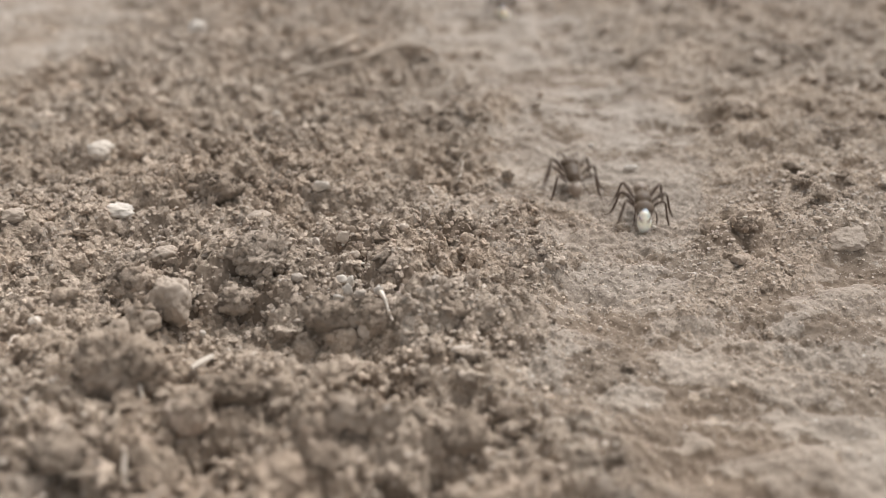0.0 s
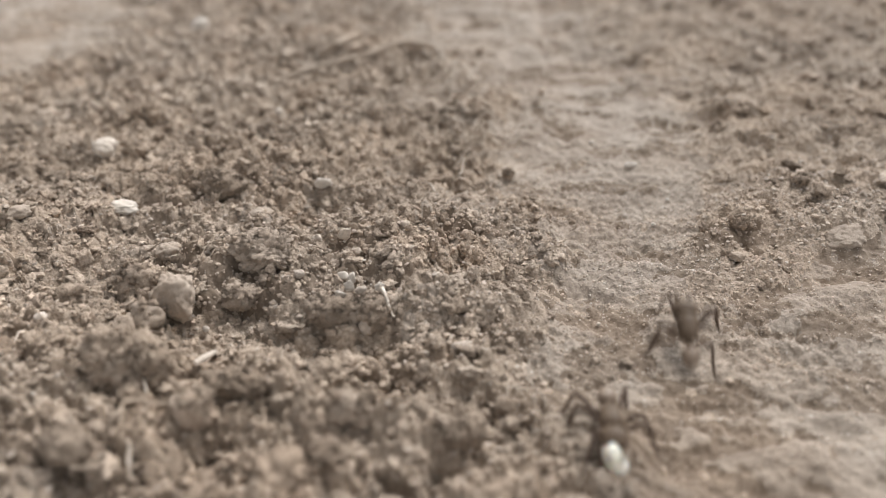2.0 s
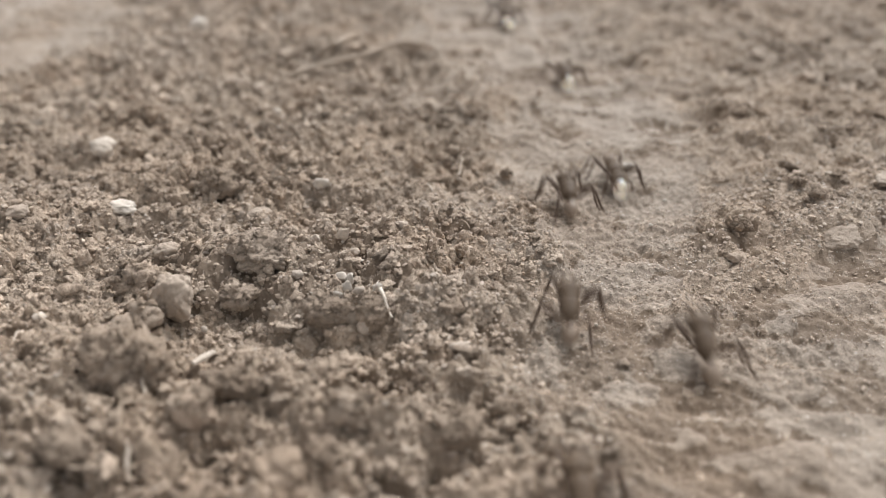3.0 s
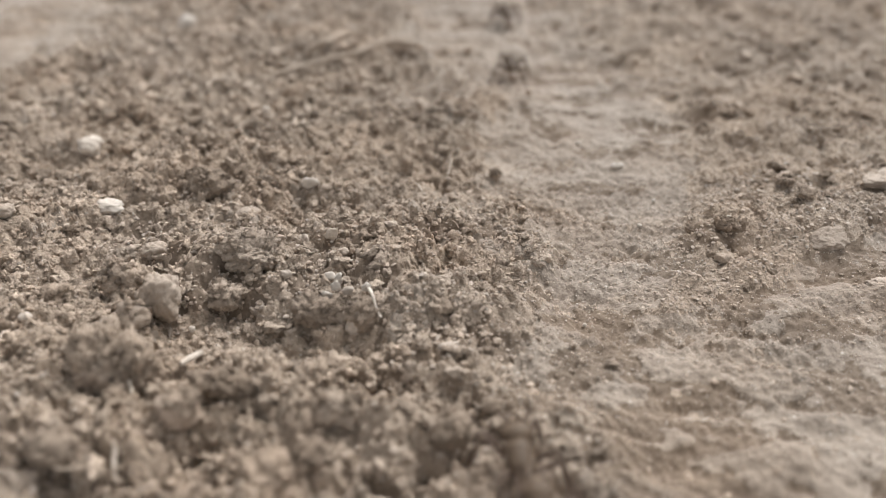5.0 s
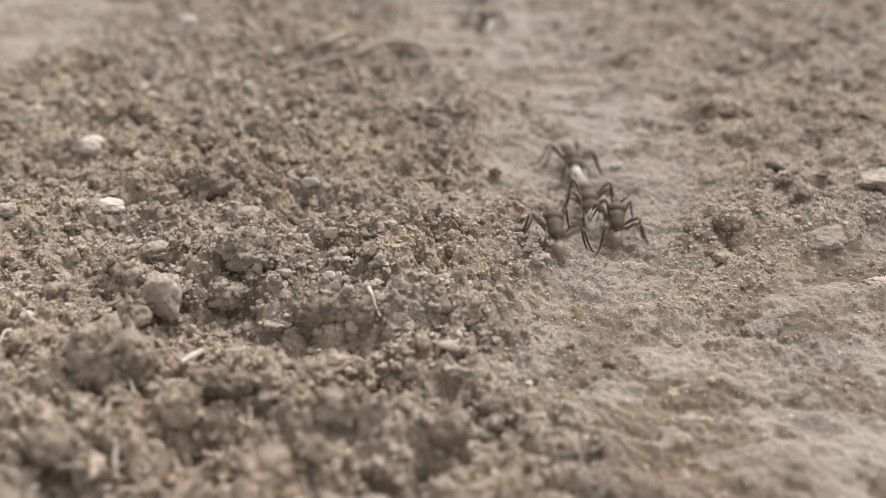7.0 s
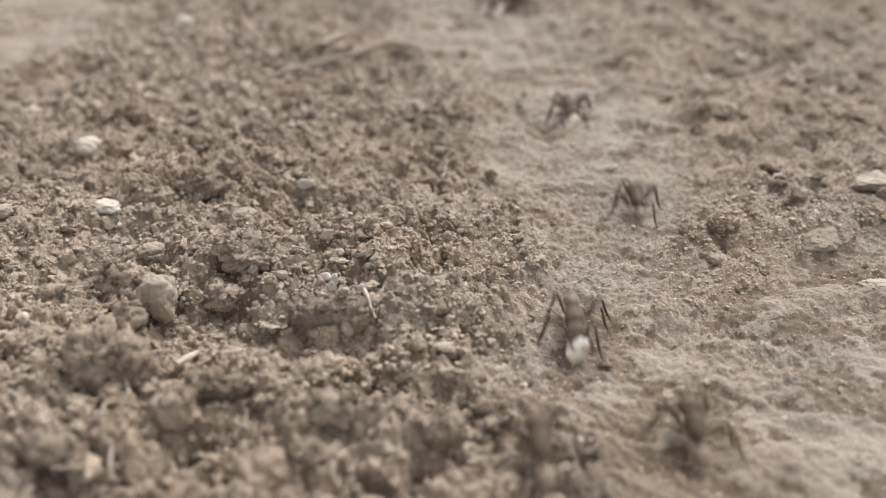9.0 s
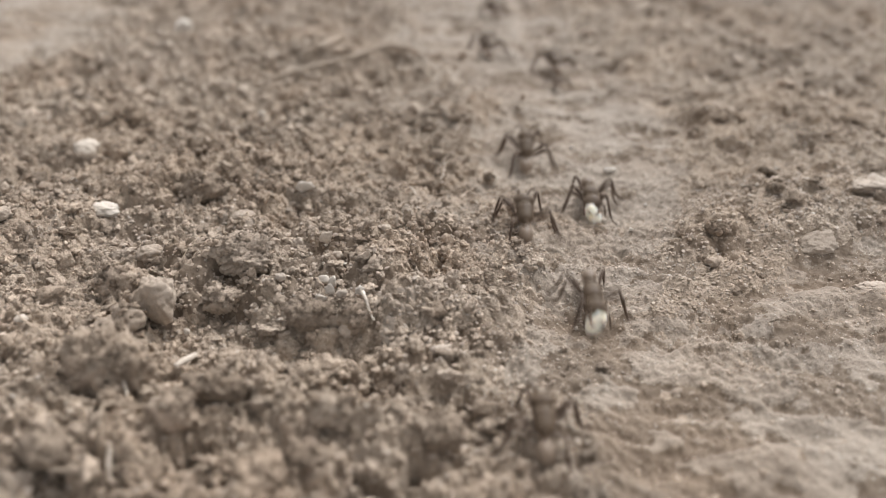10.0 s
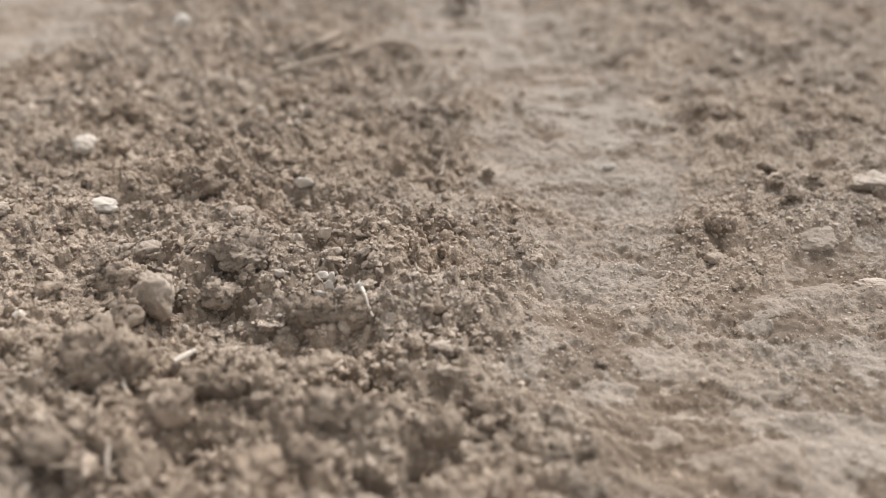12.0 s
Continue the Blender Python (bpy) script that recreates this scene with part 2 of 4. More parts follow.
def height(x, y):
    x, y = np.asarray(x, float), np.asarray(y, float)
    near = step(0.34, 0.24, np.hypot(x, y - 0.10))
    a, b = loose(x, y), bank(x, y)
    grit = worn(x, y)
    bare = (1 - a) * (1 - b)
    u, v = bent(x, y, 0.0007, 0.0024, 411)
    z = 0.0008 * wave(x, y, 0.045, 3) + 0.004 * (1 - near) * wave(x, y, 0.6, 5)
    # the trail: a worn surface, gritty in places, its crust broken into plates
    fine = 0.00034 * layers(x, y * 1.7, 0.006, 11, 4)
    fine = fine + (0.2 + 0.8 * grit) * (0.00060 * lumps(u, v * 1.2, 0.0014, 17) + 0.00042 * lumps(u, v, 0.00075, 18) + 0.00022 * layers(x, y, 0.0006, 19, 2))
    fine = fine + 0.0009 * lumps(u, v * 1.5, 0.0042, 21) * step(-0.2, 0.5, wave(x, y, 0.013, 22)) * (0.4 + 0.6 * grit)
    crust = plates(x, y)
    fine = fine + (1 - 0.6 * grit) * (0.00045 * crust + (1 - crust) * (0.00038 * lumps(u, v, 0.0011, 37) + 0.00020 * layers(x, y, 0.0007, 38, 2)))
    low = step(0.0, 0.012, np.interp(x, FOOT_X, FOOT_Y) - y) * step(0.004, 0.022, x - np.interp(y, EDGE_Y, EDGE_X))
    fine = fine + low * (0.00060 * layers(x * 0.60, y, 0.0050, 23, 3) + 0.0005 * lumps(u * 0.8, v, 0.0019, 28) * step(0.0, 0.5, wave(x * 0.7, y, 0.007, 30)))
    high = step(0.100, 0.122, y)
    fine = fine + high * (0.0017 * lumps(u * 0.8, v * 0.7, 0.0042, 33) * step(0.0, 0.5, wave(x, y * 0.7, 0.012, 34)) - 0.0017 * lumps(u * 0.8, v * 0.7, 0.0034, 35) * step(0.25, 0.6, wave(x, y * 0.7, 0.010, 36)))
    z = z + near * bare * fine
    # the loose soil: heaped lumps, each one made of smaller ones, with deep gaps between
    u, v = bent(x, y, 0.0013, 0.0042, 421)
    p, q = bent(x, y, 0.0005, 0.0013, 431)
    heaped = -0.0006 + 0.0019 * wave(x, y, 0.017, 51) + 0.0029 * lumps(u, v, 0.0082, 53) + 0.0026 * lumps(u, v, 0.0036, 59) + 0.0015 * lumps(p, q, 0.0018, 61) + 0.00085 * lumps(p, q, 0.00092, 63) + 0.00045 * lumps(x, y, 0.00052, 65) + 0.00026 * layers(x, y, 0.0009, 67, 2)
    z = z + near * a * (1 - 0.30 * step(0.115, 0.165, y) + 0.55 * step(0.064, 0.048, y)) * heaped
    # the bank: flattened lumps and broken crust
    u, v = bent(x, y, 0.0012, 0.0036, 441)
    rough = 0.0008 + 0.0009 * wave(x, y * 1.4, 0.012, 71) + 0.0017 * lumps(u, v * 1.5, 0.0060, 73) + 0.0014 * lumps(u, v * 1.4, 0.0027, 79) + 0.00075 * lumps(p, q * 1.2, 0.0013, 83) + 0.00038 * lumps(x, y, 0.0007, 85) + 0.0002 * layers(x, y, 0.0009, 89, 2)
    z = z + near * b * (1 + 0.08 * step(0.090, 0.120, y)) * rough
    for px, py, across, along, rise in RISES:
        z = z + rise * np.exp(-((x - px) / across) ** 2 - ((y - py) / along) ** 2)
    return z


def level_at(x, y, r, top=0.35):
    """The level on which a thing of that radius comes to rest among the bumps."""
    u, v = np.meshgrid(np.linspace(-r, r, 5), np.linspace(-r, r, 5))
    z = height(x + u.ravel(), y + v.ravel())
    return float((1 - top) * z.mean() + top * z.max())


def mesh_of(name, verts, faces, mat, smooth=True):
    me = bpy.data.meshes.new(name)
    me.vertices.add(len(verts))
    me.vertices.foreach_set("co", np.asarray(verts, np.float32).ravel())
    faces = np.asarray(faces, np.int32)
    me.loops.add(faces.size)
    me.loops.foreach_set("vertex_index", faces.ravel())
    me.polygons.add(len(faces))
    me.polygons.foreach_set("loop_start", np.arange(0, faces.size, faces.shape[1], dtype=np.int32))
    me.update(calc_edges=True)
    me.polygons.foreach_set("use_smooth", np.full(len(faces), smooth))
    me.materials.append(mat)
    return me


def widening(last, pitch, far):
    """Steps that grow wider and wider until they reach far."""
    out, d = [], pitch
    while last < far:
        d *= 1.22
        last += d
        out.append(last)
    return np.array(out)


def build_ground():
    """One sheet: fine round the trail, where it is close, and coarser and coarser out to the horizon."""
    rows = [0.036]
    while rows[-1] < 0.225:
        rows.append(rows[-1] + 0.00030 * max(0.75, rows[-1] / 0.10))
    gy = np.concatenate([0.036 - widening(0.0, 0.0004, 60.0)[::-1], rows, widening(rows[-1], 0.0007, 60.0)])
    side = np.concatenate([np.arange(0.0, 1.12, 0.0037), widening(1.12, 0.0037, 900.0)])
    side = np.concatenate([-side[:0:-1], side])
    y = np.repeat(gy[:, None], len(side), 1)
    x = side[None, :] * (0.016 + 0.53 * np.clip(y, 0.03, 0.25))
    verts = np.stack([x.ravel(), y.ravel(), height(x.ravel(), y.ravel())], 1)
    w, h = len(side), len(gy)
    i = (np.arange(h - 1)[:, None] * w + np.arange(w - 1)[None, :]).ravel()
    faces = np.stack([i, i + 1, i + 1 + w, i + w], 1)
    me = mesh_of("ground", verts, faces, SOIL)
    me.materials.append(DUG)
    me.materials.append(BROWN)
    mid = verts[faces].mean(axis=1)
    mx, my = mid[:, 0], mid[:, 1]
    fresh = loose(mx, my) + 0.35 * wave(mx, my, 0.0012, 301) + 0.45 * wave(mx, my, 0.0045, 303)
    bare = (fresh < 0.45) & (bank(mx, my) < 0.5) & (my < 0.3)
    blot = layers(mx * 0.7, my, 0.0042, 311, 4) + 0.55 * wave(mx, my, 0.014, 315) + 0.25 * wave(mx, my, 0.0009, 317)
    hollow = plates(mx, my) + 0.30 * wave(mx, my, 0.0008, 319) + 0.25 * step(0.066, 0.080, my)
    slot = (fresh - 6.0 * np.clip(my - 0.12, 0.0, 0.1) > 0.55).astype(np.int32)
    slot[(bank(mx, my) > 0.40) & (my < 0.3)] = 1
    # brown patches, commoner close by and again far up the slope
    browner = blot + 0.25 * step(0.064, 0.048, my) + 0.12 * step(0.095, 0.115, my)
    slot[(bare & (hollow < 0.42)) | ((slot == 1) & (my < 0.3) & (browner > 0.45 + 0.27 * (bank(mx, my) > 0.40)))] = 2
    slot[(my < 0.02) | (np.abs(mx) > 0.3)] = 0
    me.polygons.foreach_set("material_index", slot)
    ob = new("ground", me)
    return tagged(ob, "dry grey-brown soil with a trodden smooth trail", "ground", kind="structure")


ground = build_ground()


# ---- shapes ----
def ball(levels):
    bm = bmesh.new()
    bmesh.ops.create_icosphere(bm, subdivisions=levels, radius=1.0)
    v = np.array([q.co[:] for q in bm.verts])
    f = np.array([[q.index for q in p.verts] for p in bm.faces])
    bm.free()
    return v, f


BALLS = {k: ball(k) for k in (1, 2, 3, 4, 5)}


def wrinkle(v, seed, rough, octaves=3):
    """Pushes points of a unit ball in and out by noise, with a few flattened sides."""
    rnd = random.Random(seed)
    out = np.array(v)
    for _ in range(5):
        d = Vector((rnd.gauss(0, 1), rnd.gauss(0, 1), rnd.gauss(0, 1))).normalized()
        cut = rnd.uniform(0.62, 0.9)
        over = np.maximum(0.0, out @ np.array(d) - cut)
        out = out - 0.8 * over[:, None] * np.array(d)[None, :]
    shift = Vector((seed * 3.17, seed * 1.31, -seed * 2.3))
    for i, p in enumerate(out):
        s, q, a = 0.0, Vector(p) * 1.3, 1.0
        for k in range(octaves):
            s += a * noise.noise(q + shift)
            q, a = q * 2.2, a * 0.55
        out[i] = p * (1.0 + rough * s)
    return out


def knobble(v, seed, fine, amount):
    """Sets rounded grains into the surface of a wrinkled ball."""
    shift = Vector((seed * 1.7, -seed * 0.9, seed * 2.9))
    out = np.array(v)
    for i, p in enumerate(out):
        q = Vector(p) * fine + shift
        near = noise.voronoi(q)[0][0]
        small = noise.voronoi(q * 2.1)[0][0]
        out[i] = p * (1.0 + amount * (0.45 - near) + 0.45 * amount * (0.45 - small))
    return out


# ---- the loose crumbs ----
def scatter(seed, spacing, window, weight, sizes, squash=0.75):
    """Crumbs on a jittered grid; weight(x, y) is the chance to keep one. Gives places, sizes and turns."""
    rnd = np.random.RandomState(seed)
    x, y = np.meshgrid(np.arange(window[0], window[1], spacing), np.arange(window[2], window[3], spacing))
    x, y = x.ravel() + rnd.uniform(-0.6, 0.6, x.size) * spacing, y.ravel() + rnd.uniform(-0.6, 0.6, y.size) * spacing
    inside = np.abs(x) < 0.017 + 0.48 * y
    keep = inside & (rnd.uniform(0, 1, x.size) < weight(x, y))
    x, y = x[keep], y[keep]
    r = sizes[0] * (sizes[1] / sizes[0]) ** (rnd.uniform(0, 1, x.size) ** 1.6) * (0.55 + 0.45 * np.maximum(loose(x, y), bank(x, y)))
    return x, y, r, rnd.uniform(0, 2 * np.pi, x.size), rnd.uniform(0.55, 1.0, x.size) * squash, rnd.randint(0, 12, x.size)


def uneven(v, seed, spread):
    """Draws a form out along chance directions, so that no two are equally long and broad."""
    rnd = random.Random(seed * 7 + 3)
    turn = Euler((rnd.uniform(0, 6.3), rnd.uniform(0, 6.3), rnd.uniform(0, 6.3))).to_matrix()
    m = np.array(turn @ Matrix.Diagonal([rnd.uniform(1 - spread, 1 + spread) for _ in range(3)]) @ turn.transposed())
    return v @ m.T


FORMS = {k: [uneven(wrinkle(BALLS[k][0], 100 * k + s, (0, 0.75, 0.85)[k], 2 + k), s, 0.42) for s in range(12)] for k in (1, 2)}
FORMS[3] = [uneven(knobble(wrinkle(BALLS[3][0], 300 + s, 0.70, 4), s, 3.1, 0.62), s, 0.38) for s in range(12)]


def heap(name, label, category, sets, mat, level, lift=0.30, smooth=False):
    verts, faces, count = [], [], 0
    f = BALLS[level][1]
    for x, y, r, turn, squash, form in sets:
        z = height(x, y)
        for k in range(12):
            m = form == k
            if not m.any():
                continue
            base = FORMS[level][k]
            c, s = np.cos(turn[m])[:, None], np.sin(turn[m])[:, None]
            px, py, pz = base[:, 0][None], base[:, 1][None] * 0.85, base[:, 2][None]
            rr = r[m][:, None]
            vx = x[m][:, None] + rr * (c * px - s * py)
            vy = y[m][:, None] + rr * (s * px + c * py)
            vz = z[m][:, None] + rr * squash[m][:, None] * (pz + lift)
            n = m.sum()
            verts.append(np.stack([vx, vy, vz], 2).reshape(-1, 3))
            faces.append((f[None] + (np.arange(n) * len(base))[:, None, None] + count).reshape(-1, 3))
            count += n * len(base)
    ob = new(name, mesh_of(name, np.concatenate(verts), np.concatenate(faces), mat, smooth))
    return tagged(ob, label, category, kind="stuff")


WINDOW = (-0.105, 0.105, 0.036, 0.215)


def verge(x, y):
    """Where crumbs lie: thick on the loose soil, thinning out onto the trail."""
    return np.maximum(loose(x, y), np.maximum(0.5 * loose(x - 0.008, y), 0.40 * worn(x, y)))


def near_more(y):
    """Fewer of the small pieces far up the slope."""
    return 1.0 - 0.55 * step(0.115, 0.16, y)


def patchy(x, y, period, seed):
    return step(-0.45, 0.45, wave(x, y, period, seed))


CLODS = scatter(1, 0.0029, WINDOW, lambda x, y: loose(x, y) * (0.25 + 0.5 * patchy(x, y, 0.011, 101)), (0.0006, 0.0013))
LUMPS = scatter(6, 0.0034, WINDOW, lambda x, y: 0.45 * bank(x, y) * patchy(x, y, 0.009, 103), (0.0006, 0.0013))
UPPER = scatter(13, 0.0040, (0.0, 0.105, 0.118, 0.215), lambda x, y: (0.10 + 0.55 * bank(x, y)) * patchy(x, y, 0.012, 107) * (1 - loose(x, y)), (0.0009, 0.0017), 0.7)
CLODS = tuple(np.concatenate(q) for q in zip(CLODS, LUMPS, UPPER))
CLOSE = CLODS[1] < np.sort(CLODS[1])[min(300, len(CLODS[1]) - 1)]
heap("soil_clods", "loose knobbly clods of dry grey-brown soil", "soil clods", [tuple(q[~CLOSE] for q in CLODS)], CRUMB, 3, 0.2, True)
def split(pieces, far):
    near = pieces[1] < far
    return tuple(q[near] for q in pieces), tuple(q[~near] for q in pieces)


KNOBS = split(scatter(8, 0.00165, WINDOW, lambda x, y: 0.85 * loose(x, y), (0.00038, 0.00090), 1.0), 0.118)
KNOBS[1][2][:] *= 1.15
heap("soil_crumbs", "loose grey-brown crumbs of dry soil beside the trail", "soil crumbs", [KNOBS[0]], CRUMB, 3, 0.20, True)
heap("soil_crumbs", "loose brown crumbs of soil farther up the slope", "soil crumbs", [KNOBS[1]], DUSTY, 2, 0.35, True)
BITS = split(scatter(2, 0.00056, WINDOW, lambda x, y: 0.92 * verge(x, y) * near_more(y), (0.00013, 0.00042), 1.0), 0.112)
INNER = loose(BITS[0][0], BITS[0][1]) > 0.55
heap("fine_crumbs", "fine angular crumbs of dry soil between the clods", "soil crumbs", [tuple(q[INNER] for q in BITS[0])], CRUMB, 1, 0.4)
heap("fine_crumbs", "fine dusty crumbs strewn along the trail's edge", "soil crumbs", [tuple(q[~INNER] for q in BITS[0])], DUSTY, 1, 0.4)
heap("fine_crumbs", "fine crumbs of soil farther up the slope", "soil crumbs", [BITS[1]], DUSTY, 1, 0.6)
heap("fine_crumbs", "dusty crumbs half sunk in the smooth trail", "soil crumbs",
     [scatter(12, 0.00105, (0.004, 0.075, 0.036, 0.085), lambda x, y: 0.40 * patchy(x * 0.7, y, 0.007, 30) * step(0.0, 0.006, np.interp(x, FOOT_X, FOOT_Y) - y) * (1 - loose(x, y)), (0.00022, 0.00070), 0.8)], DUSTY, 2, 0.15)
heap("bank_crumbs", "pale dusty crumbs of soil on the bank", "soil crumbs",
     [scatter(7, 0.00092, WINDOW, lambda x, y: 0.80 * bank(x, y) ** 0.5 * near_more(y), (0.00014, 0.00044), 0.7)], DUSTY, 1, 0.05)
heap("soil_grains", "fine sandy grains strewn over the trodden trail", "grains",
     [scatter(3, 0.00085, WINDOW, lambda x, y: (0.22 * patchy(x, y, 0.009, 91) + 0.40 * verge(x, y) + 0.35 * bank(x, y)) * near_more(y), (0.00014, 0.00038), 0.8),
      scatter(4, 0.00042, (-0.003, 0.058, 0.048, 0.118), lambda x, y: 0.12 + 0.40 * worn(x, y), (0.00010, 0.00030), 0.8)], GRAIN, 1, 0.5)
# the chalk white of these grains stands in for glints
heap("pale_grit", "tiny pale mineral grains, coloured white to stand for glints", "grit",
     [scatter(5, 0.0026, WINDOW, lambda x, y: 0.45 + 0 * x, (0.00008, 0.00026), 0.8),
      scatter(9, 0.0018, (0.006, 0.060, 0.042, 0.100), lambda x, y: 0.60 - 0.8 * loose(x, y), (0.00011, 0.00030), 0.8)], CHALK, 1, 0.45)
# the nearest clods take a darker colour than the rest
CLOD_MESHES = [mesh_of("clod", FORMS[3][k], BALLS[3][1], CLOD) for k in range(12)]
CLOSE_Z = height(CLODS[0][CLOSE], CLODS[1][CLOSE])
for cx, cy, cr, turn, squash, form, cz in zip(*(q[CLOSE] for q in CLODS), CLOSE_Z):
    clod = new("clod", CLOD_MESHES[form])
    clod.parent = ground
    clod.matrix_basis = pose(cx, cy, cz + 0.2 * cr * squash, 0, 0, math.degrees(turn)) @ Matrix.Diagonal((cr, cr * 0.85, cr * squash, 1))


# ---- stones, clods and litter ----
def rock(name, x, y, size, mat, seed, label, category, turn=0.0, tilt=(0.0, 0.0), rough=0.3, sink=0.25, level=4, group="", octaves=4, block=1.0, streaks=0.0):
    """A wrinkled lump of the given width, depth and height, sunk into the soil by a part of its height. block: below 1 squares it; streaks: upright furrows."""
    v = BALLS[level][0]
    v = wrinkle(np.sign(v) * np.abs(v) ** block, seed, rough, octaves)
    if streaks:
        around = np.arctan2(v[:, 1], v[:, 0])
        furrow = layers(around * 0.01 + seed, v[:, 2] * 0.0012, 0.0016, seed, 3)
        v = v * np.stack([1 + streaks * furrow, 1 + streaks * furrow, np.ones(len(v))], 1)
    if mat in (CLOD, CRUMB):
        v = knobble(v, seed, 2.0 + 700 * size[0], 0.34)
    elif level > 2:
        v = knobble(v, seed, 2.6, 0.15)
    v = v * (np.array(size) / 2)
    ob = new(name, mesh_of(name, v, BALLS[level][1], mat))
    z = level_at(x, y, 0.4 * size[0]) + size[2] * (0.5 - sink)
    ob.matrix_basis = pose(x, y, z, tilt[0], tilt[1], turn)
    if name == "soil_clod":
        rnd = random.Random(seed)
        top = [p for p in v if p[2] > 0.12 * size[2]]
        for _ in range(int(5 + 4200 * size[0])):
            p, r = rnd.choice(top), rnd.uniform(0.00022, 0.00055)
            crumb = new("crumb", CLOD_MESHES[rnd.randrange(12)])
            crumb.parent = ob
            crumb.matrix_basis = pose(*p, rnd.uniform(0, 360), 0, rnd.uniform(0, 360)) @ Matrix.Diagonal((r, r * 0.85, r * 0.8, 1))
    return tagged(ob, label, category, group)


rock("stone", -0.02850, 0.06820, (0.0047, 0.0044, 0.0058), STONE, 11, "rounded dusty grey stone half sunk in loose soil", "stone", 20, (15, -12), 0.20, 0.16, 5, streaks=0.07)
rock("soil_clod", -0.02966, 0.05832, (0.0086, 0.0060, 0.0092), CRUMB, 12, "large dark crumbly clod with a rough fibrous face", "soil clod", 4, (-6, 3), 0.30, 0.48, 5, octaves=6, block=0.84, streaks=0.10)
rock("soil_clod", -0.03033, 0.06519, (0.0034, 0.0030, 0.0032), STONE, 13, "small pale clod leaning against a larger clod", "soil clod", 40, (0, 0), 0.28, 0.25)
rock("soil_clod", -0.02830, 0.05388, (0.0024, 0.0024, 0.0024), CLOD, 14, "round dark lump of soil at a clod's foot", "soil clod", 0, (0, 0), 0.2, 0.2)
rock("soil_clod", -0.02218, 0.05195, (0.0040, 0.0030, 0.0042), CRUMB, 15, "wedge-shaped brown clod standing on edge", "soil clod", -15, (12, 18), 0.26, 0.25)
rock("soil_clod", -0.01948, 0.05553, (0.0056, 0.0030, 0.0026), CLOD, 16, "flat dark clod overhanging a small hollow", "soil clod", -8, (0, 6), 0.3, 0.1)
rock("soil_clod", -0.03093, 0.04693, (0.0038, 0.0034, 0.0034), CLOD, 17, "smooth dark brown lump of soil", "soil clod", 30, (0, 0), 0.2, 0.25)
rock("stone", -0.01368, 0.04491, (0.0042, 0.0036, 0.0030), CLOD, 18, "blunt pale grey pebble among dark crumbs", "stone", 12, (0, 8), 0.38, 0.3, 5, octaves=5)
rock("soil_clod", -0.01074, 0.04739, (0.0034, 0.0030, 0.0030), CLOD, 19, "dark round clod beside a pale pebble", "soil clod", 60, (0, 0), 0.3, 0.25)
rock("soil_clod", -0.00921, 0.05163, (0.0044, 0.0034, 0.0034), CRUMB, 20, "lumpy grey-brown clod with small crumbs on it", "soil clod", 0, (0, 0), 0.36, 0.25, octaves=5)
rock("soil_clod", 0.00029, 0.05134, (0.0040, 0.0032, 0.0032), CLOD, 21, "dark clod at the edge of the smooth trail", "soil clod", 25, (0, 0), 0.36, 0.25, octaves=5)
rock("soil_clod", -0.01266, 0.06694, (0.0052, 0.0032, 0.0036), CLOD, 22, "dark crumbly clod below white shards", "soil clod", 0, (0, 0), 0.36, 0.3, octaves=5)
rock("soil_clod", -0.00809, 0.06665, (0.0040, 0.0030, 0.0032), CLOD, 23, "dark crumbly clod under a pale stalk", "soil clod", 50, (0, 0), 0.36, 0.3, octaves=5)
rock("pebble", -0.00911, 0.06561, (0.0017, 0.0010, 0.0022), PALE, 24, "flat pale chip standing on edge in the soil", "pebble", 5, (10, 0), 0.26, 0.2, 4)
rock("pebble", -0.01717, 0.06724, (0.0026, 0.0015, 0.0008), CRUMB, 25, "flat pale flake lying in loose soil", "pebble", 0, (8, 0), 0.50, 0.6, 4)
rock("soil_clod", -0.02239, 0.07028, (0.0038, 0.0032, 0.0032), CRUMB, 26, "grey clod beside a rounded stone", "soil clod", 0, (0, 0), 0.36, 0.25, octaves=5)
rock("soil_clod", -0.02082, 0.07493, (0.0064, 0.0050, 0.0044), CRUMB, 27, "fibrous crumbly mound of fine grey soil", "soil clod", 0, (0, 0), 0.4, 0.35, 5, octaves=5)
rock("soil_clod", -0.03366, 0.07228, (0.0048, 0.0040, 0.0034), CRUMB, 28, "crumbly grey clod of dry soil", "soil clod", 0, (0, 0), 0.4, 0.3, octaves=5)
rock("soil_clod", -0.02953, 0.09292, (0.0056, 0.0046, 0.0036), CLOD, 29, "dark brown clod in loose soil", "soil clod", 0, (0, 0), 0.34, 0.3, octaves=5)
rock("pebble", -0.02392, 0.08858, (0.0028, 0.0018, 0.0012), STONE, 30, "smooth oval pale pebble", "pebble", 5, (0, 0), 0.24, 0.40, 4)
rock("pebble", -0.03237, 0.07888, (0.0026, 0.0021, 0.0020), STONE, 31, "angular pale pebble in grey soil", "pebble", 30, (10, 10), 0.45, 0.40, 4)
rock("pebble", -0.04852, 0.10480, (0.0034, 0.0030, 0.0028), CHALK, 32, "round white pebble in loose soil", "pebble", 0, (0, 0), 0.28, 0.26, 4)
rock("pebble", -0.04066, 0.08813, (0.0040, 0.0026, 0.0014), CHALK, 33, "flat white chip of stone", "pebble", -6, (0, 0), 0.34, 0.38, 4)
rock("pebble", -0.04905, 0.15819, (0.0034, 0.0030, 0.0030), CHALK, 34, "small white pebble far up the slope", "pebble", 0, (0, 0), 0.26, 0.15, 4)
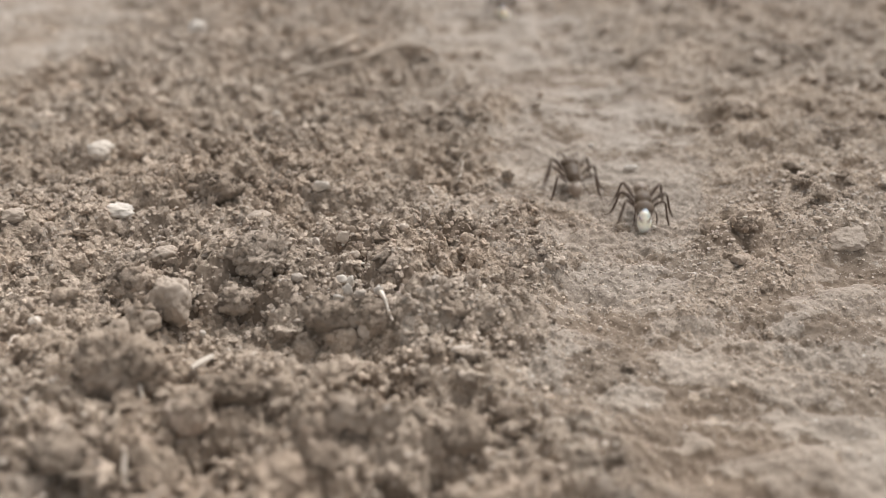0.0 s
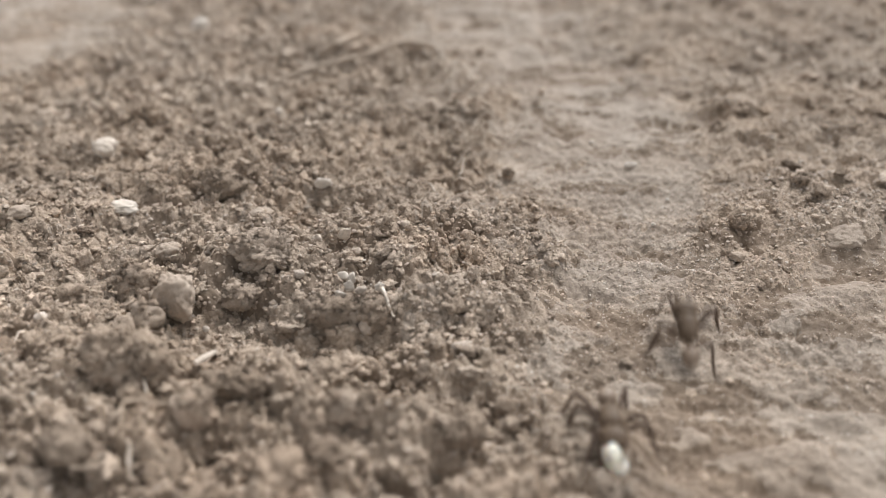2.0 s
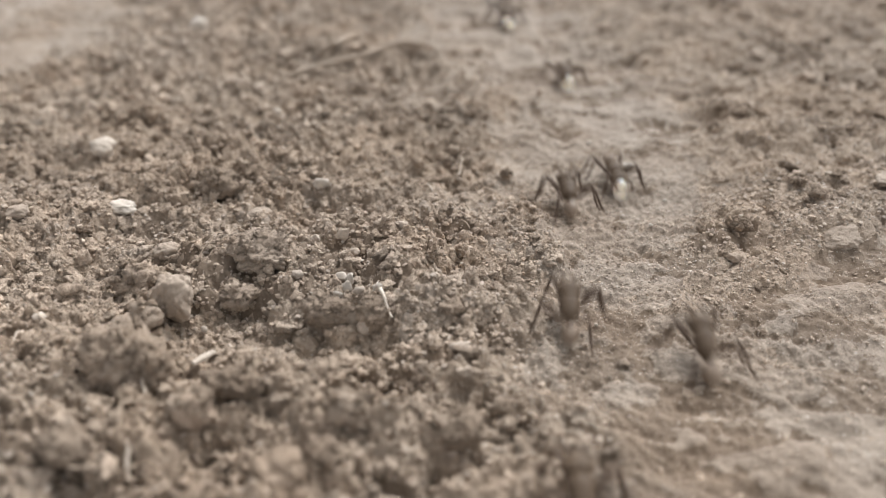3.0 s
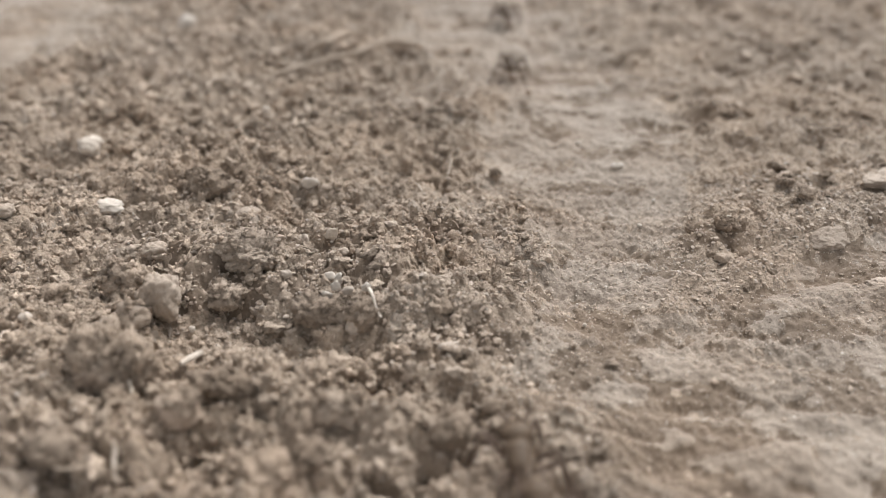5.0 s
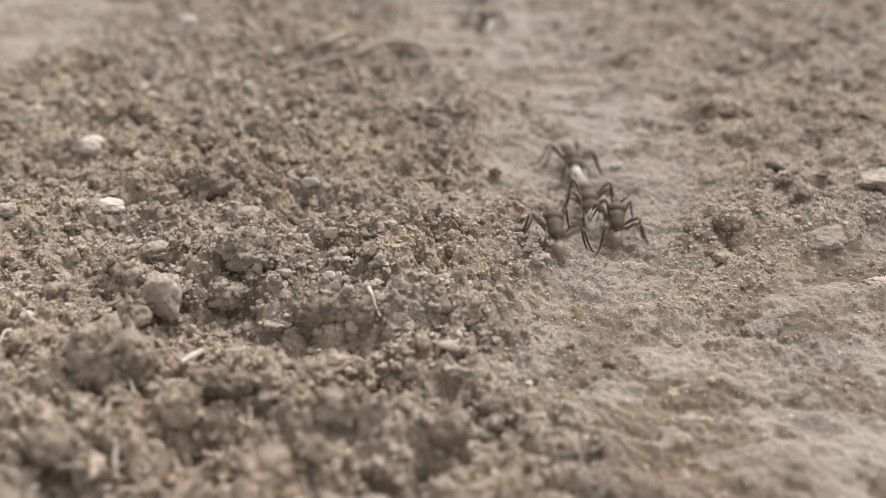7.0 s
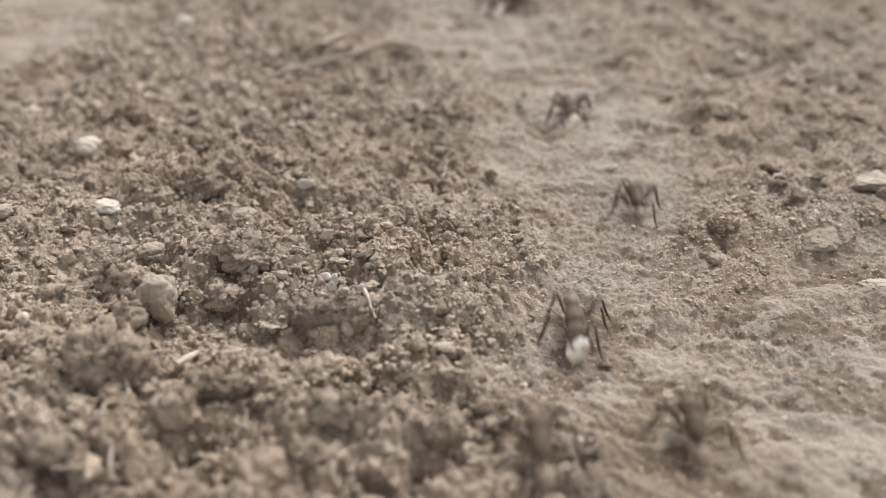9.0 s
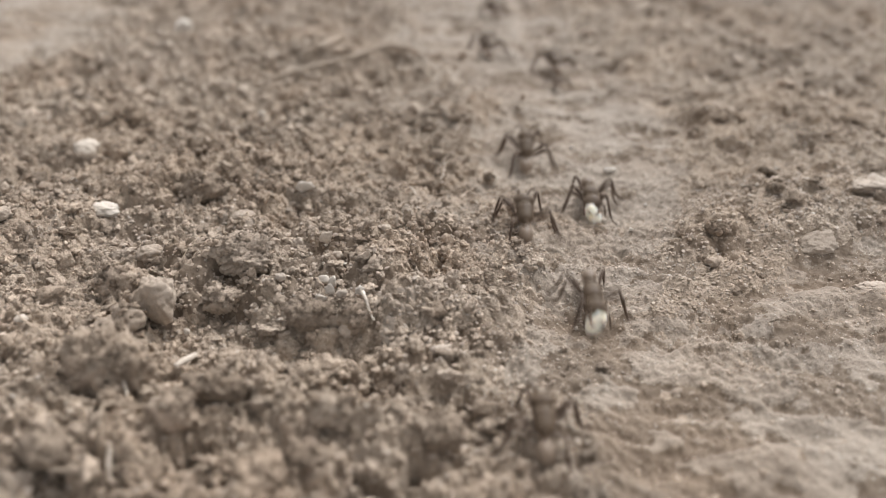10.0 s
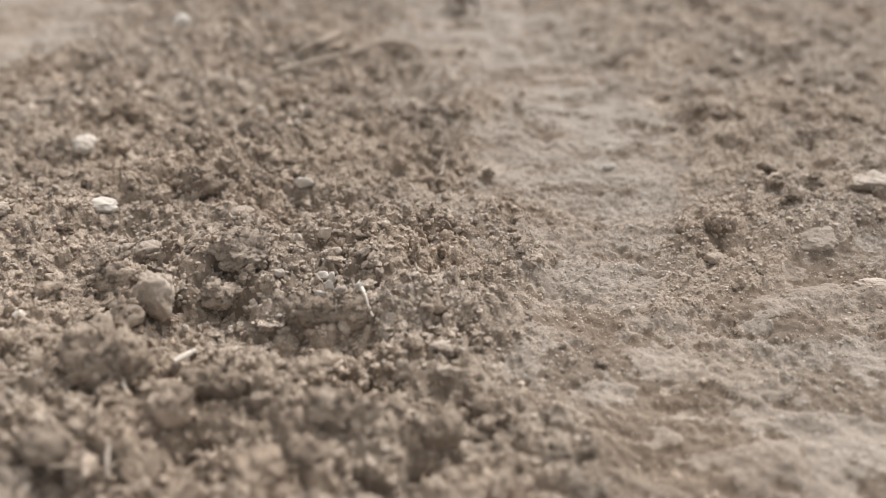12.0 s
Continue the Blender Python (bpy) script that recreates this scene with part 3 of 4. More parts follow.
rock("pebble", -0.01700, 0.09391, (0.0024, 0.0009, 0.0020), CHALK, 35, "thin white shell-like chip leaning in the soil", "pebble", 20, (25, 20), 0.18, 0.15, 3)
rock("pebble", -0.02817, 0.12376, (0.0014, 0.0012, 0.0012), CHALK, 36, "tiny white pebble in loose soil", "pebble", 0, (0, 0), 0.14, 0.1, 2)
rock("pebble", -0.02127, 0.08715, (0.0010, 0.0009, 0.0009), PALE, 37, "tiny pale pebble in loose soil", "pebble", 0, (0, 0), 0.40, 0.2, 3)
rock("pebble", -0.01606, 0.08111, (0.0014, 0.0011, 0.0011), PALE, 38, "tiny pale pebble in loose soil", "pebble", 0, (0, 0), 0.40, 0.2, 3)
rock("pebble", -0.05042, 0.08337, (0.0030, 0.0022, 0.0016), STONE, 39, "flat pale pebble in loose soil", "pebble", 0, (0, 0), 0.30, 0.2, 4)
rock("stone", 0.04457, 0.08312, (0.0046, 0.0036, 0.0020), STONE, 40, "dusty oblong stone on the crumbly bank", "stone", 8, (14, -10), 0.34, 0.92, 5, octaves=6)
rock("stone", 0.03174, 0.07930, (0.0023, 0.0018, 0.0013), STONE, 41, "small pale stone at the bank's foot", "stone", 0, (0, 10), 0.44, 0.5, 4, octaves=5)
rock("stone", 0.05731, 0.09616, (0.0058, 0.0044, 0.0016), PALE, 42, "whitish lump of stone on the bank", "stone", 0, (0, 0), 0.55, 0.48, 5, octaves=6)
# a flat rock shape stands in for a diffuse whitish salt patch
rock("stone", 0.04841, 0.07566, (0.0034, 0.0020, 0.0006), PALE, 43, "flat whitish plate flush with the soil, for a pale salt patch", "stone", 0, (0, 0), 0.55, 0.80, 5, octaves=6)
rock("pebble", 0.02412, 0.10478, (0.0018, 0.0010, 0.0008), CHALK, 44, "white crumb lying on the trail", "pebble", 10, (0, 0), 0.3, 0.1, 3)
rock("pebble", 0.01965, 0.11164, (0.0008, 0.0008, 0.0007), CHALK, 45, "tiny white pebble on the trail", "pebble", 0, (0, 0), 0.14, 0.1, 2)
rock("pebble", 0.02381, 0.08769, (0.0006, 0.0005, 0.0005), CHALK, 46, "tiny white pebble on the trail", "pebble", 0, (0, 0), 0.14, 0.1, 2)
rock("pebble", 0.02730, 0.09538, (0.0005, 0.0005, 0.0004), CHALK, 47, "tiny white pebble on the trail", "pebble", 0, (0, 0), 0.14, 0.1, 2)
rock("pebble", 0.01436, 0.06828, (0.0005, 0.0005, 0.0005), CHALK, 48, "tiny white pebble on the trail", "pebble", 0, (0, 0), 0.14, 0.1, 2)
rock("pebble", 0.00070, 0.07893, (0.0007, 0.0005, 0.0004), CHALK, 49, "tiny white chip in loose soil", "pebble", 0, (0, 0), 0.14, 0.1, 2)
rock("pebble", -0.04056, 0.06479, (0.0012, 0.0009, 0.0009), CHALK, 50, "small white chip in loose soil", "pebble", 20, (0, 0), 0.2, 0.1, 3)
rock("pebble", -0.02545, 0.06681, (0.0007, 0.0005, 0.0008), CHALK, 51, "small white chip beside a white husk", "pebble", 0, (0, 0), 0.16, 0.1, 2)
rock("pebble", -0.01187, 0.07237, (0.0016, 0.0008, 0.0009), CHALK, 52, "jagged white shard on a dark clod", "pebble", 10, (0, 20), 0.35, -0.9, 3)
rock("pebble", -0.01097, 0.07167, (0.0008, 0.0006, 0.0018), CHALK, 53, "upright white shard on a dark clod", "pebble", 0, (0, 15), 0.35, -0.45, 3)
rock("pebble", 0.03500, 0.09908, (0.0030, 0.0026, 0.0020), CRUMB, 54, "dark lump at the foot of the bank", "pebble", 0, (0, 0), 0.5, 0.45, 4)
rock("soil_clod", 0.00698, 0.10070, (0.0014, 0.0012, 0.0011), CRUMB, 55, "small dark clod at the trail's edge", "soil clod", 0, (0, 0), 0.3, 0.25, 3)
rock("soil_clod", 0.03809, 0.11287, (0.0022, 0.0018, 0.0016), CRUMB, 56, "small dark clod on the bank", "soil clod", 0, (0, 0), 0.5, 0.45, 4)
# clod added where shade lies beside the half-buried root
rock("soil_clod", 0.04234, 0.09292, (0.0028, 0.0026, 0.0022), CRUMB, 58, "rounded clod on the bank, added for the shade beside a root", "soil clod", 0, (0, 0), 0.5, 0.45, 4)
rock("soil_clod", 0.03323, 0.08420, (0.0030, 0.0020, 0.0016), CLOD, 59, "dark crumbly clod over a hollow in the bank", "soil clod", 0, (0, 0), 0.35, 0.2, 4)
rock("pebble", -0.01190, 0.06897, (0.0012, 0.0005, 0.001), CHALK, 71, "jagged white shard on a dark clod", "pebble", 20, (20, 30), 0.4, -0.3, 3)
rock("pebble", -0.01100, 0.06957, (0.001, 0.0004, 0.0014), CHALK, 72, "upright white shard on a dark clod", "pebble", 20, (0, -15), 0.4, -0.2, 3)
rock("pebble", -0.00982, 0.06927, (0.0014, 0.0006, 0.0009), PALE, 73, "pale flake on a dark clod", "pebble", 20, (10, -10), 0.4, -0.2, 3)
rock("pebble", -0.00796, 0.06957, (0.001, 0.0006, 0.001), CHALK, 74, "white flake at a stalk's upper end", "pebble", 20, (0, 10), 0.4, -0.4, 3)
rock("pebble", -0.00608, 0.08153, (0.0018, 0.0008, 0.0012), PALE, 75, "curled pale flake among crumbs", "pebble", 20, (15, 25), 0.4, 0.1, 3)
rock("pebble", -0.01133, 0.07850, (0.0013, 0.001, 0.0011), PALE, 76, "small pale pebble in crumbly soil", "pebble", 20, (0, 20), 0.4, 0.2, 3)
rock("pebble", -0.01652, 0.07195, (0.0014, 0.0009, 0.0009), PALE, 77, "small pale chip in crumbly soil", "pebble", 20, (0, 20), 0.4, 0.2, 3)
rock("pebble", 0.00032, 0.06181, (0.0022, 0.0009, 0.0008), PALE, 78, "pale elongated chip in loose soil", "pebble", 20, (0, 0), 0.4, 0.1, 3)
rock("pebble", 0.00112, 0.06139, (0.0016, 0.0009, 0.0008), PALE, 79, "pale chip at the trail's edge", "pebble", 20, (0, 10), 0.4, 0.1, 3)
rock("pebble", -0.00978, 0.06643, (0.0018, 0.001, 0.0022), STONE, 80, "pale upright chip set in a dark clod", "pebble", 20, (0, 10), 0.4, 0.1, 3)


def strand(name, points, radii, mat, label, category, clear=0.0003, stiff=False):
    """A thin stalk: points are x, y and the height over the soil, in metres. A stiff one lies straight across the bumps."""
    base = [level_at(x, y, 0.0012, 0.7) for x, y, _ in points]
    if stiff:
        along = np.linspace(0, 1, len(base))
        fall = np.polyfit(along, base, 1)
        base = list(np.polyval(fall, along) + 0.3 * max(np.array(base) - np.polyval(fall, along)))
    pts = [Vector((x, y, b + h + clear)) for (x, y, h), b in zip(points, base)]
    fine = []
    for i in range(len(pts) - 1):
        p0, p1, p2, p3 = pts[max(i - 1, 0)], pts[i], pts[i + 1], pts[min(i + 2, len(pts) - 1)]
        for k in range(6):
            u = k / 6
            fine.append((0.5 * (2 * p1 + (p2 - p0) * u + (2 * p0 - 5 * p1 + 4 * p2 - p3) * u * u + (3 * p1 - p0 - 3 * p2 + p3) * u ** 3), radii[i] + (radii[i + 1] - radii[i]) * u))
    fine.append((pts[-1], radii[-1]))
    verts, faces, sides = [], [], 8
    for i, (p, r) in enumerate(fine):
        ahead = (fine[min(i + 1, len(fine) - 1)][0] - fine[max(i - 1, 0)][0]).normalized()
        a = ahead.orthogonal().normalized()
        b = ahead.cross(a)
        for k in range(sides):
            w = 2 * math.pi * k / sides
            rr = r * (1 + 0.22 * noise.noise(Vector((i * 0.7, k * 1.3, len(pts) * 3.1))))
            verts.append(p + a * math.cos(w) * rr + b * math.sin(w) * rr)
    n = len(fine)
    for i in range(n - 1):
        for k in range(sides):
            faces.append((i * sides + k, i * sides + (k + 1) % sides, (i + 1) * sides + (k + 1) % sides, (i + 1) * sides + k))
    for end in (0, n - 1):
        c = len(verts)
        verts.append(fine[end][0])
        for k in range(sides):
            faces.append((c, c, end * sides + k, end * sides + (k + 1) % sides))
    me = bpy.data.meshes.new(name)
    me.from_pydata([v[:] for v in verts], [], [tuple(dict.fromkeys(f)) for f in faces])
    me.polygons.foreach_set("use_smooth", [True] * len(me.polygons))
    me.materials.append(mat)
    return tagged(new(name, me), label, category)


strand("husk", [(-0.02459, 0.05999, 0), (-0.02391, 0.06123, 0), (-0.02329, 0.06241, 0)], [0.00022, 0.00036, 0.00020], CHALK, "white elongated husk lying on loose soil", "husk", stiff=True)
strand("stalk", [(-0.00759, 0.06872, 0.0006), (-0.00720, 0.06736, 0.0010), (-0.00679, 0.06654, 0.0006), (-0.00648, 0.06611, 0.0002), (-0.00626, 0.06583, 0.0)], [0.00022, 0.00016, 0.00012, 0.00011, 0.00008], STRAW, "pale bent stalk hanging over a dark clod", "stalk")
strand("root", [(-0.04194, 0.06616, 0.0002), (-0.03980, 0.06398, 0.0003), (-0.03768, 0.06224, 0.0002), (-0.03574, 0.06139, 0)], [0.00007, 0.00009, 0.00008, 0.00006], ROOT, "thin dry root fibre over crumbs", "root")
strand("root", [(-0.02681, 0.04839, 0.0002), (-0.02737, 0.05063, 0.0004), (-0.02655, 0.05163, 0.0004), (-0.02468, 0.05176, 0.0001)], [0.00010, 0.00011, 0.00010, 0.00007], ROOT, "pale curved root poking out of the soil", "root")
strand("root", [(-0.02541, 0.04489, 0.0002), (-0.02554, 0.04520, 0.0006), (-0.02488, 0.04571, 0.0003)], [0.00012, 0.00011, 0.00007], ROOT, "short bleached root close to the ground", "root")
strand("root", [(-0.03032, 0.04572, 0.0004), (-0.02936, 0.04498, 0.0006), (-0.02820, 0.04510, 0.0002)], [0.00011, 0.00013, 0.00008], ROOT, "short pale root across a brown lump", "root")
strand("twig", [(-0.03289, 0.13436, 0), (-0.02396, 0.13987, 0.0003), (-0.01640, 0.14305, 0.0005), (-0.00960, 0.14667, 0.0008), (-0.00496, 0.14514, 0.0002)], [0.0003, 0.0005, 0.0006, 0.0009, 0.0006], BARK, "weathered grey-brown twig lying across loose soil", "twig", stiff=True)
strand("root", [(-0.02843, 0.05722, 0.0004), (-0.02746, 0.05528, 0.0003), (-0.02654, 0.05341, 0.0)], [0.00010, 0.00014, 0.00008], STRAW, "short pale rootlet in front of a crumbly clod", "root")
strand("twig", [(-0.02465, 0.14494, 0.0002), (-0.02111, 0.14574, 0.0008), (-0.01840, 0.15561, 0.0004)], [0.0005, 0.0007, 0.0004], BARK, "short brown twig in loose soil", "twig")
strand("straw", [(0.00032, 0.10502, 0.0), (0.00087, 0.10524, 0.0008), (0.00134, 0.10497, 0.0014)], [0.0001, 0.00016, 0.0001], STRAW, "tiny straw sticking up from the soil", "straw")
rock("husk", -0.01299, 0.08238, (0.0015, 0.0005, 0.0020), STRAW, 60, "curled pale husk standing among crumbs", "husk", 15, (12, 18), 0.30, 0.15, 4)
strand("straw", [(0.03426, 0.06820, 0.0001), (0.03525, 0.06839, 0.0002), (0.03635, 0.06845, 0.0)], [0.00009, 0.00012, 0.00008], CLOD, "short dark splinter on smooth soil", "splinter")
strand("straw", [(0.00030, 0.10077, 0), (0.00069, 0.10249, 0.0005), (0.00101, 0.10425, 0.001)], [0.00011, 0.00011, 0.00011], STRAW, "thin straw leaning out of the loose soil", "straw", 0.0002)
strand("straw", [(-0.00372, 0.09827, 0), (-0.00331, 0.09976, 0.0004), (-0.00289, 0.10094, 0.0006)], [0.00010, 0.00010, 0.00010], ROOT, "short straw splinter stuck in loose soil", "straw", 0.0002)
strand("straw", [(-0.00363, 0.09508, 0), (-0.00324, 0.09416, 0.0002), (-0.00278, 0.09294, 0)], [0.00010, 0.00010, 0.00010], STRAW, "short straw splinter lying on crumbs", "straw", 0.0002)
strand("root", [(-0.00020, 0.08363, 0), (0.00040, 0.08506, 0.0006), (0.00108, 0.08586, 0.0007), (0.00162, 0.08599, 0.0001)], [0.00007, 0.00007, 0.00007, 0.00007], ROOT, "thin curled rootlet over fine crumbs", "root", 0.0002)
strand("root", [(0.00086, 0.08337, 0.0001), (0.00125, 0.08312, 0.0002), (0.00163, 0.08248, 0)], [0.00007, 0.00007, 0.00007], ROOT, "tiny rootlet lying on fine crumbs", "root", 0.0002)
strand("root", [(-0.02507, 0.07882, 0), (-0.02432, 0.08032, 0.0005), (-0.02339, 0.08111, 0)], [0.00006, 0.00006, 0.00006], ROOT, "fine dry fibre matted into crumbly soil", "root", 0.0002)
strand("root", [(-0.02433, 0.07777, 0), (-0.02335, 0.07906, 0.0005), (-0.02220, 0.07965, 0)], [0.00006, 0.00006, 0.00006], ROOT, "fine dry fibre matted into crumbly soil", "root", 0.0002)
strand("root", [(-0.02753, 0.07418, 0), (-0.02666, 0.07577, 0.0005), (-0.02559, 0.07673, 0)], [0.00006, 0.00006, 0.00006], ROOT, "fine dry fibre matted into crumbly soil", "root", 0.0002)
strand("root", [(-0.02641, 0.07332, 0), (-0.02549, 0.07450, 0.0005), (-0.02440, 0.07505, 0)], [0.00006, 0.00006, 0.00006], ROOT, "fine dry fibre matted into crumbly soil", "root", 0.0002)
strand("root", [(-0.02218, 0.08087, 0), (-0.02172, 0.08217, 0.0005), (-0.02110, 0.08273, 0)], [0.00006, 0.00006, 0.00006], ROOT, "fine dry fibre matted into crumbly soil", "root", 0.0002)
strand("root", [(-0.01706, 0.07505, 0), (-0.01604, 0.07639, 0.0005), (-0.01489, 0.07707, 0)], [0.00006, 0.00006, 0.00006], ROOT, "fine dry fibre matted into crumbly soil", "root", 0.0002)
strand("root", [(-0.02664, 0.07594, 0), (-0.02625, 0.07753, 0.0005), (-0.02568, 0.07847, 0)], [0.00006, 0.00006, 0.00006], ROOT, "fine dry fibre matted into crumbly soil", "root", 0.0002)
strand("root", [(-0.04161, 0.06139, 0.0002), (-0.04155, 0.06224, 0.0004), (-0.04135, 0.06276, 0)], [0.00009, 0.00009, 0.00009], STRAW, "fine pale rootlet beside a rounded stone", "root", 0.0002)
strand("root", [(-0.02544, 0.04494, 0.0002), (-0.02564, 0.04581, 0.0005), (-0.02557, 0.04657, 0.0002)], [0.00014, 0.00014, 0.00014], STRAW, "short bleached rootlet among dark crumbs", "root", 0.0002)
strand("root", [(0.03851, 0.08817, 0), (0.04121, 0.09279, 0), (0.04416, 0.09682, 0.0002), (0.04632, 0.09876, 0.0001), (0.04818, 0.09976, 0)], [0.0003, 0.0006, 0.0007, 0.0006, 0.0003], DUG, "soil-crusted root half buried in the crumbly bank", "root", -0.00045)


# ---- ants ----
def part(name, verts, faces, mat, parent, place, label=""):
    me = bpy.data.meshes.new(name)
    me.from_pydata([tuple(v) for v in verts], [], [tuple(int(i) for i in f) for f in faces])
    me.polygons.foreach_set("use_smooth", [True] * len(me.polygons))
    me.materials.append(mat)
    ob = new(name, me)
    ob.parent = parent
    ob.matrix_basis = place
    return tagged(ob, label)


def blob(stages, sides=14):
    """A body turned along y: stages of (y, half width, half height, z)."""
    verts, faces = [], []
    for y, w, h, z in stages:
        for k in range(sides):
            a = 2 * math.pi * k / sides
            verts.append((w * math.cos(a), y, z + h * math.sin(a)))
    n = len(stages)
    for i in range(n - 1):
        for k in range(sides):
            faces.append((i * sides + k, (i + 1) * sides + k, (i + 1) * sides + (k + 1) % sides, i * sides + (k + 1) % sides))
    faces.append(tuple(range(sides)))
    faces.append(tuple((n - 1) * sides + k for k in reversed(range(sides))))
    return verts, faces


def tube(points, radii, sides=8):
    verts, faces = [], []
    pts = [Vector(p) for p in points]
    for i, p in enumerate(pts):
        ahead = (pts[min(i + 1, len(pts) - 1)] - pts[max(i - 1, 0)]).normalized()
        a = ahead.cross(Vector((0.1, 0.3, 1.0))).normalized()
        b = ahead.cross(a)
        for k in range(sides):
            w = 2 * math.pi * k / sides
            verts.append(p + (a * math.cos(w) + b * math.sin(w)) * radii[i])
    for i in range(len(pts) - 1):
        for k in range(sides):
            faces.append((i * sides + k, (i + 1) * sides + k, (i + 1) * sides + (k + 1) % sides, i * sides + (k + 1) % sides))
    faces.append(tuple(range(sides)))
    faces.append(tuple((len(pts) - 1) * sides + k for k in reversed(range(sides))))
    return verts, faces


MM = 0.00074
BODY_Z = 3.1 * MM


def scaled(shape):
    return [Vector(v) * MM for v in shape[0]], shape[1]


def build_ant(nose, label):
    """An ant that stands at the origin and faces +y; nose: degrees by which its body tips up."""
    ant = new("ant")
    lean = Matrix.Translation((0, 0, BODY_Z)) @ pose(0, 0, 0, nose, 0, 0)
    trunk = blob([(-1.9, 0.4, 0.35, 0.0), (-1.5, 1.0, 0.85, 0.15), (-0.8, 1.28, 1.05, 0.30), (0.0, 1.22, 0.98, 0.30), (0.5, 1.35, 1.10, 0.40), (1.1, 1.45, 1.15, 0.40), (1.7, 1.15, 0.90, 0.25), (2.1, 0.6, 0.5, 0.05)])
    part("thorax", *scaled(trunk), SHELL, ant, lean)
    head = blob([(1.9, 0.5, 0.45, 0.1), (2.2, 1.30, 0.90, 0.15), (2.8, 1.65, 1.12, 0.10), (3.4, 1.65, 1.08, -0.05), (3.9, 1.35, 0.85, -0.25), (4.4, 0.9, 0.55, -0.45), (4.6, 0.4, 0.25, -0.55)], 18)
    skull = part("head", *scaled(head), SHELL, ant, lean)
    for side in (-1, 1):
        jaw = tube([(0.55 * side, 4.5, -0.5), (0.85 * side, 5.1, -0.65), (0.65 * side, 5.7, -0.75), (0.15 * side, 6.0, -0.8)], [0.28, 0.26, 0.18, 0.05])
        part("mandible", *scaled(jaw), RUST_SHEEN, skull, Matrix())
        feeler = tube([(0.55 * side, 4.3, 0.2), (1.2 * side, 4.8, 0.6), (1.7 * side, 5.2, 0.5), (1.8 * side, 5.7, -0.2), (1.8 * side, 6.2, -1.0)], [0.15, 0.13, 0.13, 0.13, 0.10], 6)
        part("antenna", *scaled(feeler), LEG, skull, Matrix())
        eye = blob([(2.75, 0.05, 0.05, 0.3), (2.9, 0.2, 0.25, 0.3), (3.1, 0.24, 0.3, 0.3), (3.3, 0.2, 0.25, 0.3), (3.45, 0.05, 0.05, 0.3)], 8)
        part("eye", [v + Vector((1.45 * side * MM, 0, 0)) for v in scaled(eye)[0]], eye[1], SHELL, skull, Matrix())
    waist = blob([(-2.6, 0.25, 0.25, -0.1), (-2.35, 0.45, 0.6, 0.15), (-2.1, 0.45, 0.75, 0.25), (-1.8, 0.28, 0.3, 0.0)], 10)
    part("petiole", *scaled(waist), SHELL, ant, lean)
    rings = [(-2.5, 0.3, 0.3, -0.1), (-2.8, 0.75, 0.7, -0.05), (-3.2, 1.08, 1.0, 0.0), (-3.35, 1.05, 0.97, 0.0), (-3.8, 1.2, 1.08, -0.05), (-4.0, 1.15, 1.04, -0.05), (-4.4, 1.05, 0.95, -0.15), (-4.55, 0.98, 0.9, -0.18), (-5.0, 0.65, 0.6, -0.3), (-5.3, 0.22, 0.22, -0.4)]
    part("gaster", *scaled(blob(rings, 16)), RUST_SHEEN, ant, lean)
    for k, (y, reach, sweep) in enumerate(((1.3, 1.20, 40), (0.1, 1.15, 2), (-0.9, 1.35, -46))):
        for side in (-1, 1):
            d = Vector((math.cos(radians(sweep)) * side, math.sin(radians(sweep)), 0)) * reach
            hip = lean @ Vector((0.75 * side * MM, y * MM, -0.45 * MM))
            down = -hip.z / MM
            leg = tube([(0, 0, 0), d * 0.7 + Vector((0, 0, 0.1)), d * 1.6 + Vector((0, 0, 1.2)), d * 2.4 + Vector((0, 0, 1.75)), d * 2.75 + Vector((0, 0, 1.5)), d * 3.3 + Vector((0, 0, down * 0.35)), d * 3.8 + Vector((0, 0, down * 0.85)), d * 4.2 + Vector((0, 0, down + 0.15)), d * 5.0 + Vector((0, 0, down + 0.08))],
                       [0.24, 0.22, 0.29, 0.24, 0.19, 0.20, 0.14, 0.10, 0.06])
            part("leg", *scaled(leg), LEG, ant, Matrix.Translation(hip))
    return tagged(ant, label, "ant", "ants on the trail")


def build_larva():
    body = blob([(-1.7, 0.25, 0.25, 0.25), (-1.45, 0.62, 0.6, 0.15), (-1.0, 0.85, 0.82, 0.08), (-0.9, 0.82, 0.8, 0.06), (-0.3, 1.0, 0.95, 0.0), (-0.2, 0.97, 0.92, 0.0), (0.4, 1.02, 0.98, 0.0), (0.5, 0.98, 0.95, 0.0), (1.0, 0.9, 0.85, 0.05), (1.1, 0.86, 0.8, 0.06), (1.5, 0.6, 0.55, 0.15), (1.75, 0.25, 0.2, 0.25)], 14)
    me = bpy.data.meshes.new("larva")
    me.from_pydata([(v.x * 1.18, v.y * 1.04, v.z * 1.18) for v in scaled(body)[0]], [], body[1])
    me.polygons.foreach_set("use_smooth", [True] * len(me.polygons))
    me.materials.append(GRUB)
    return tagged(new("larva", me), "plump white larva carried in an ant's jaws", "larva", "larvae carried by ants")


OUT_LABEL = "dark brown ant walking along the trail with empty jaws"
HOME_LABEL = "dark brown ant carrying a white larva along the trail"
LARVA_AT = pose(0, 4.7 * MM, 1.45 * MM, -58, 0, 0)


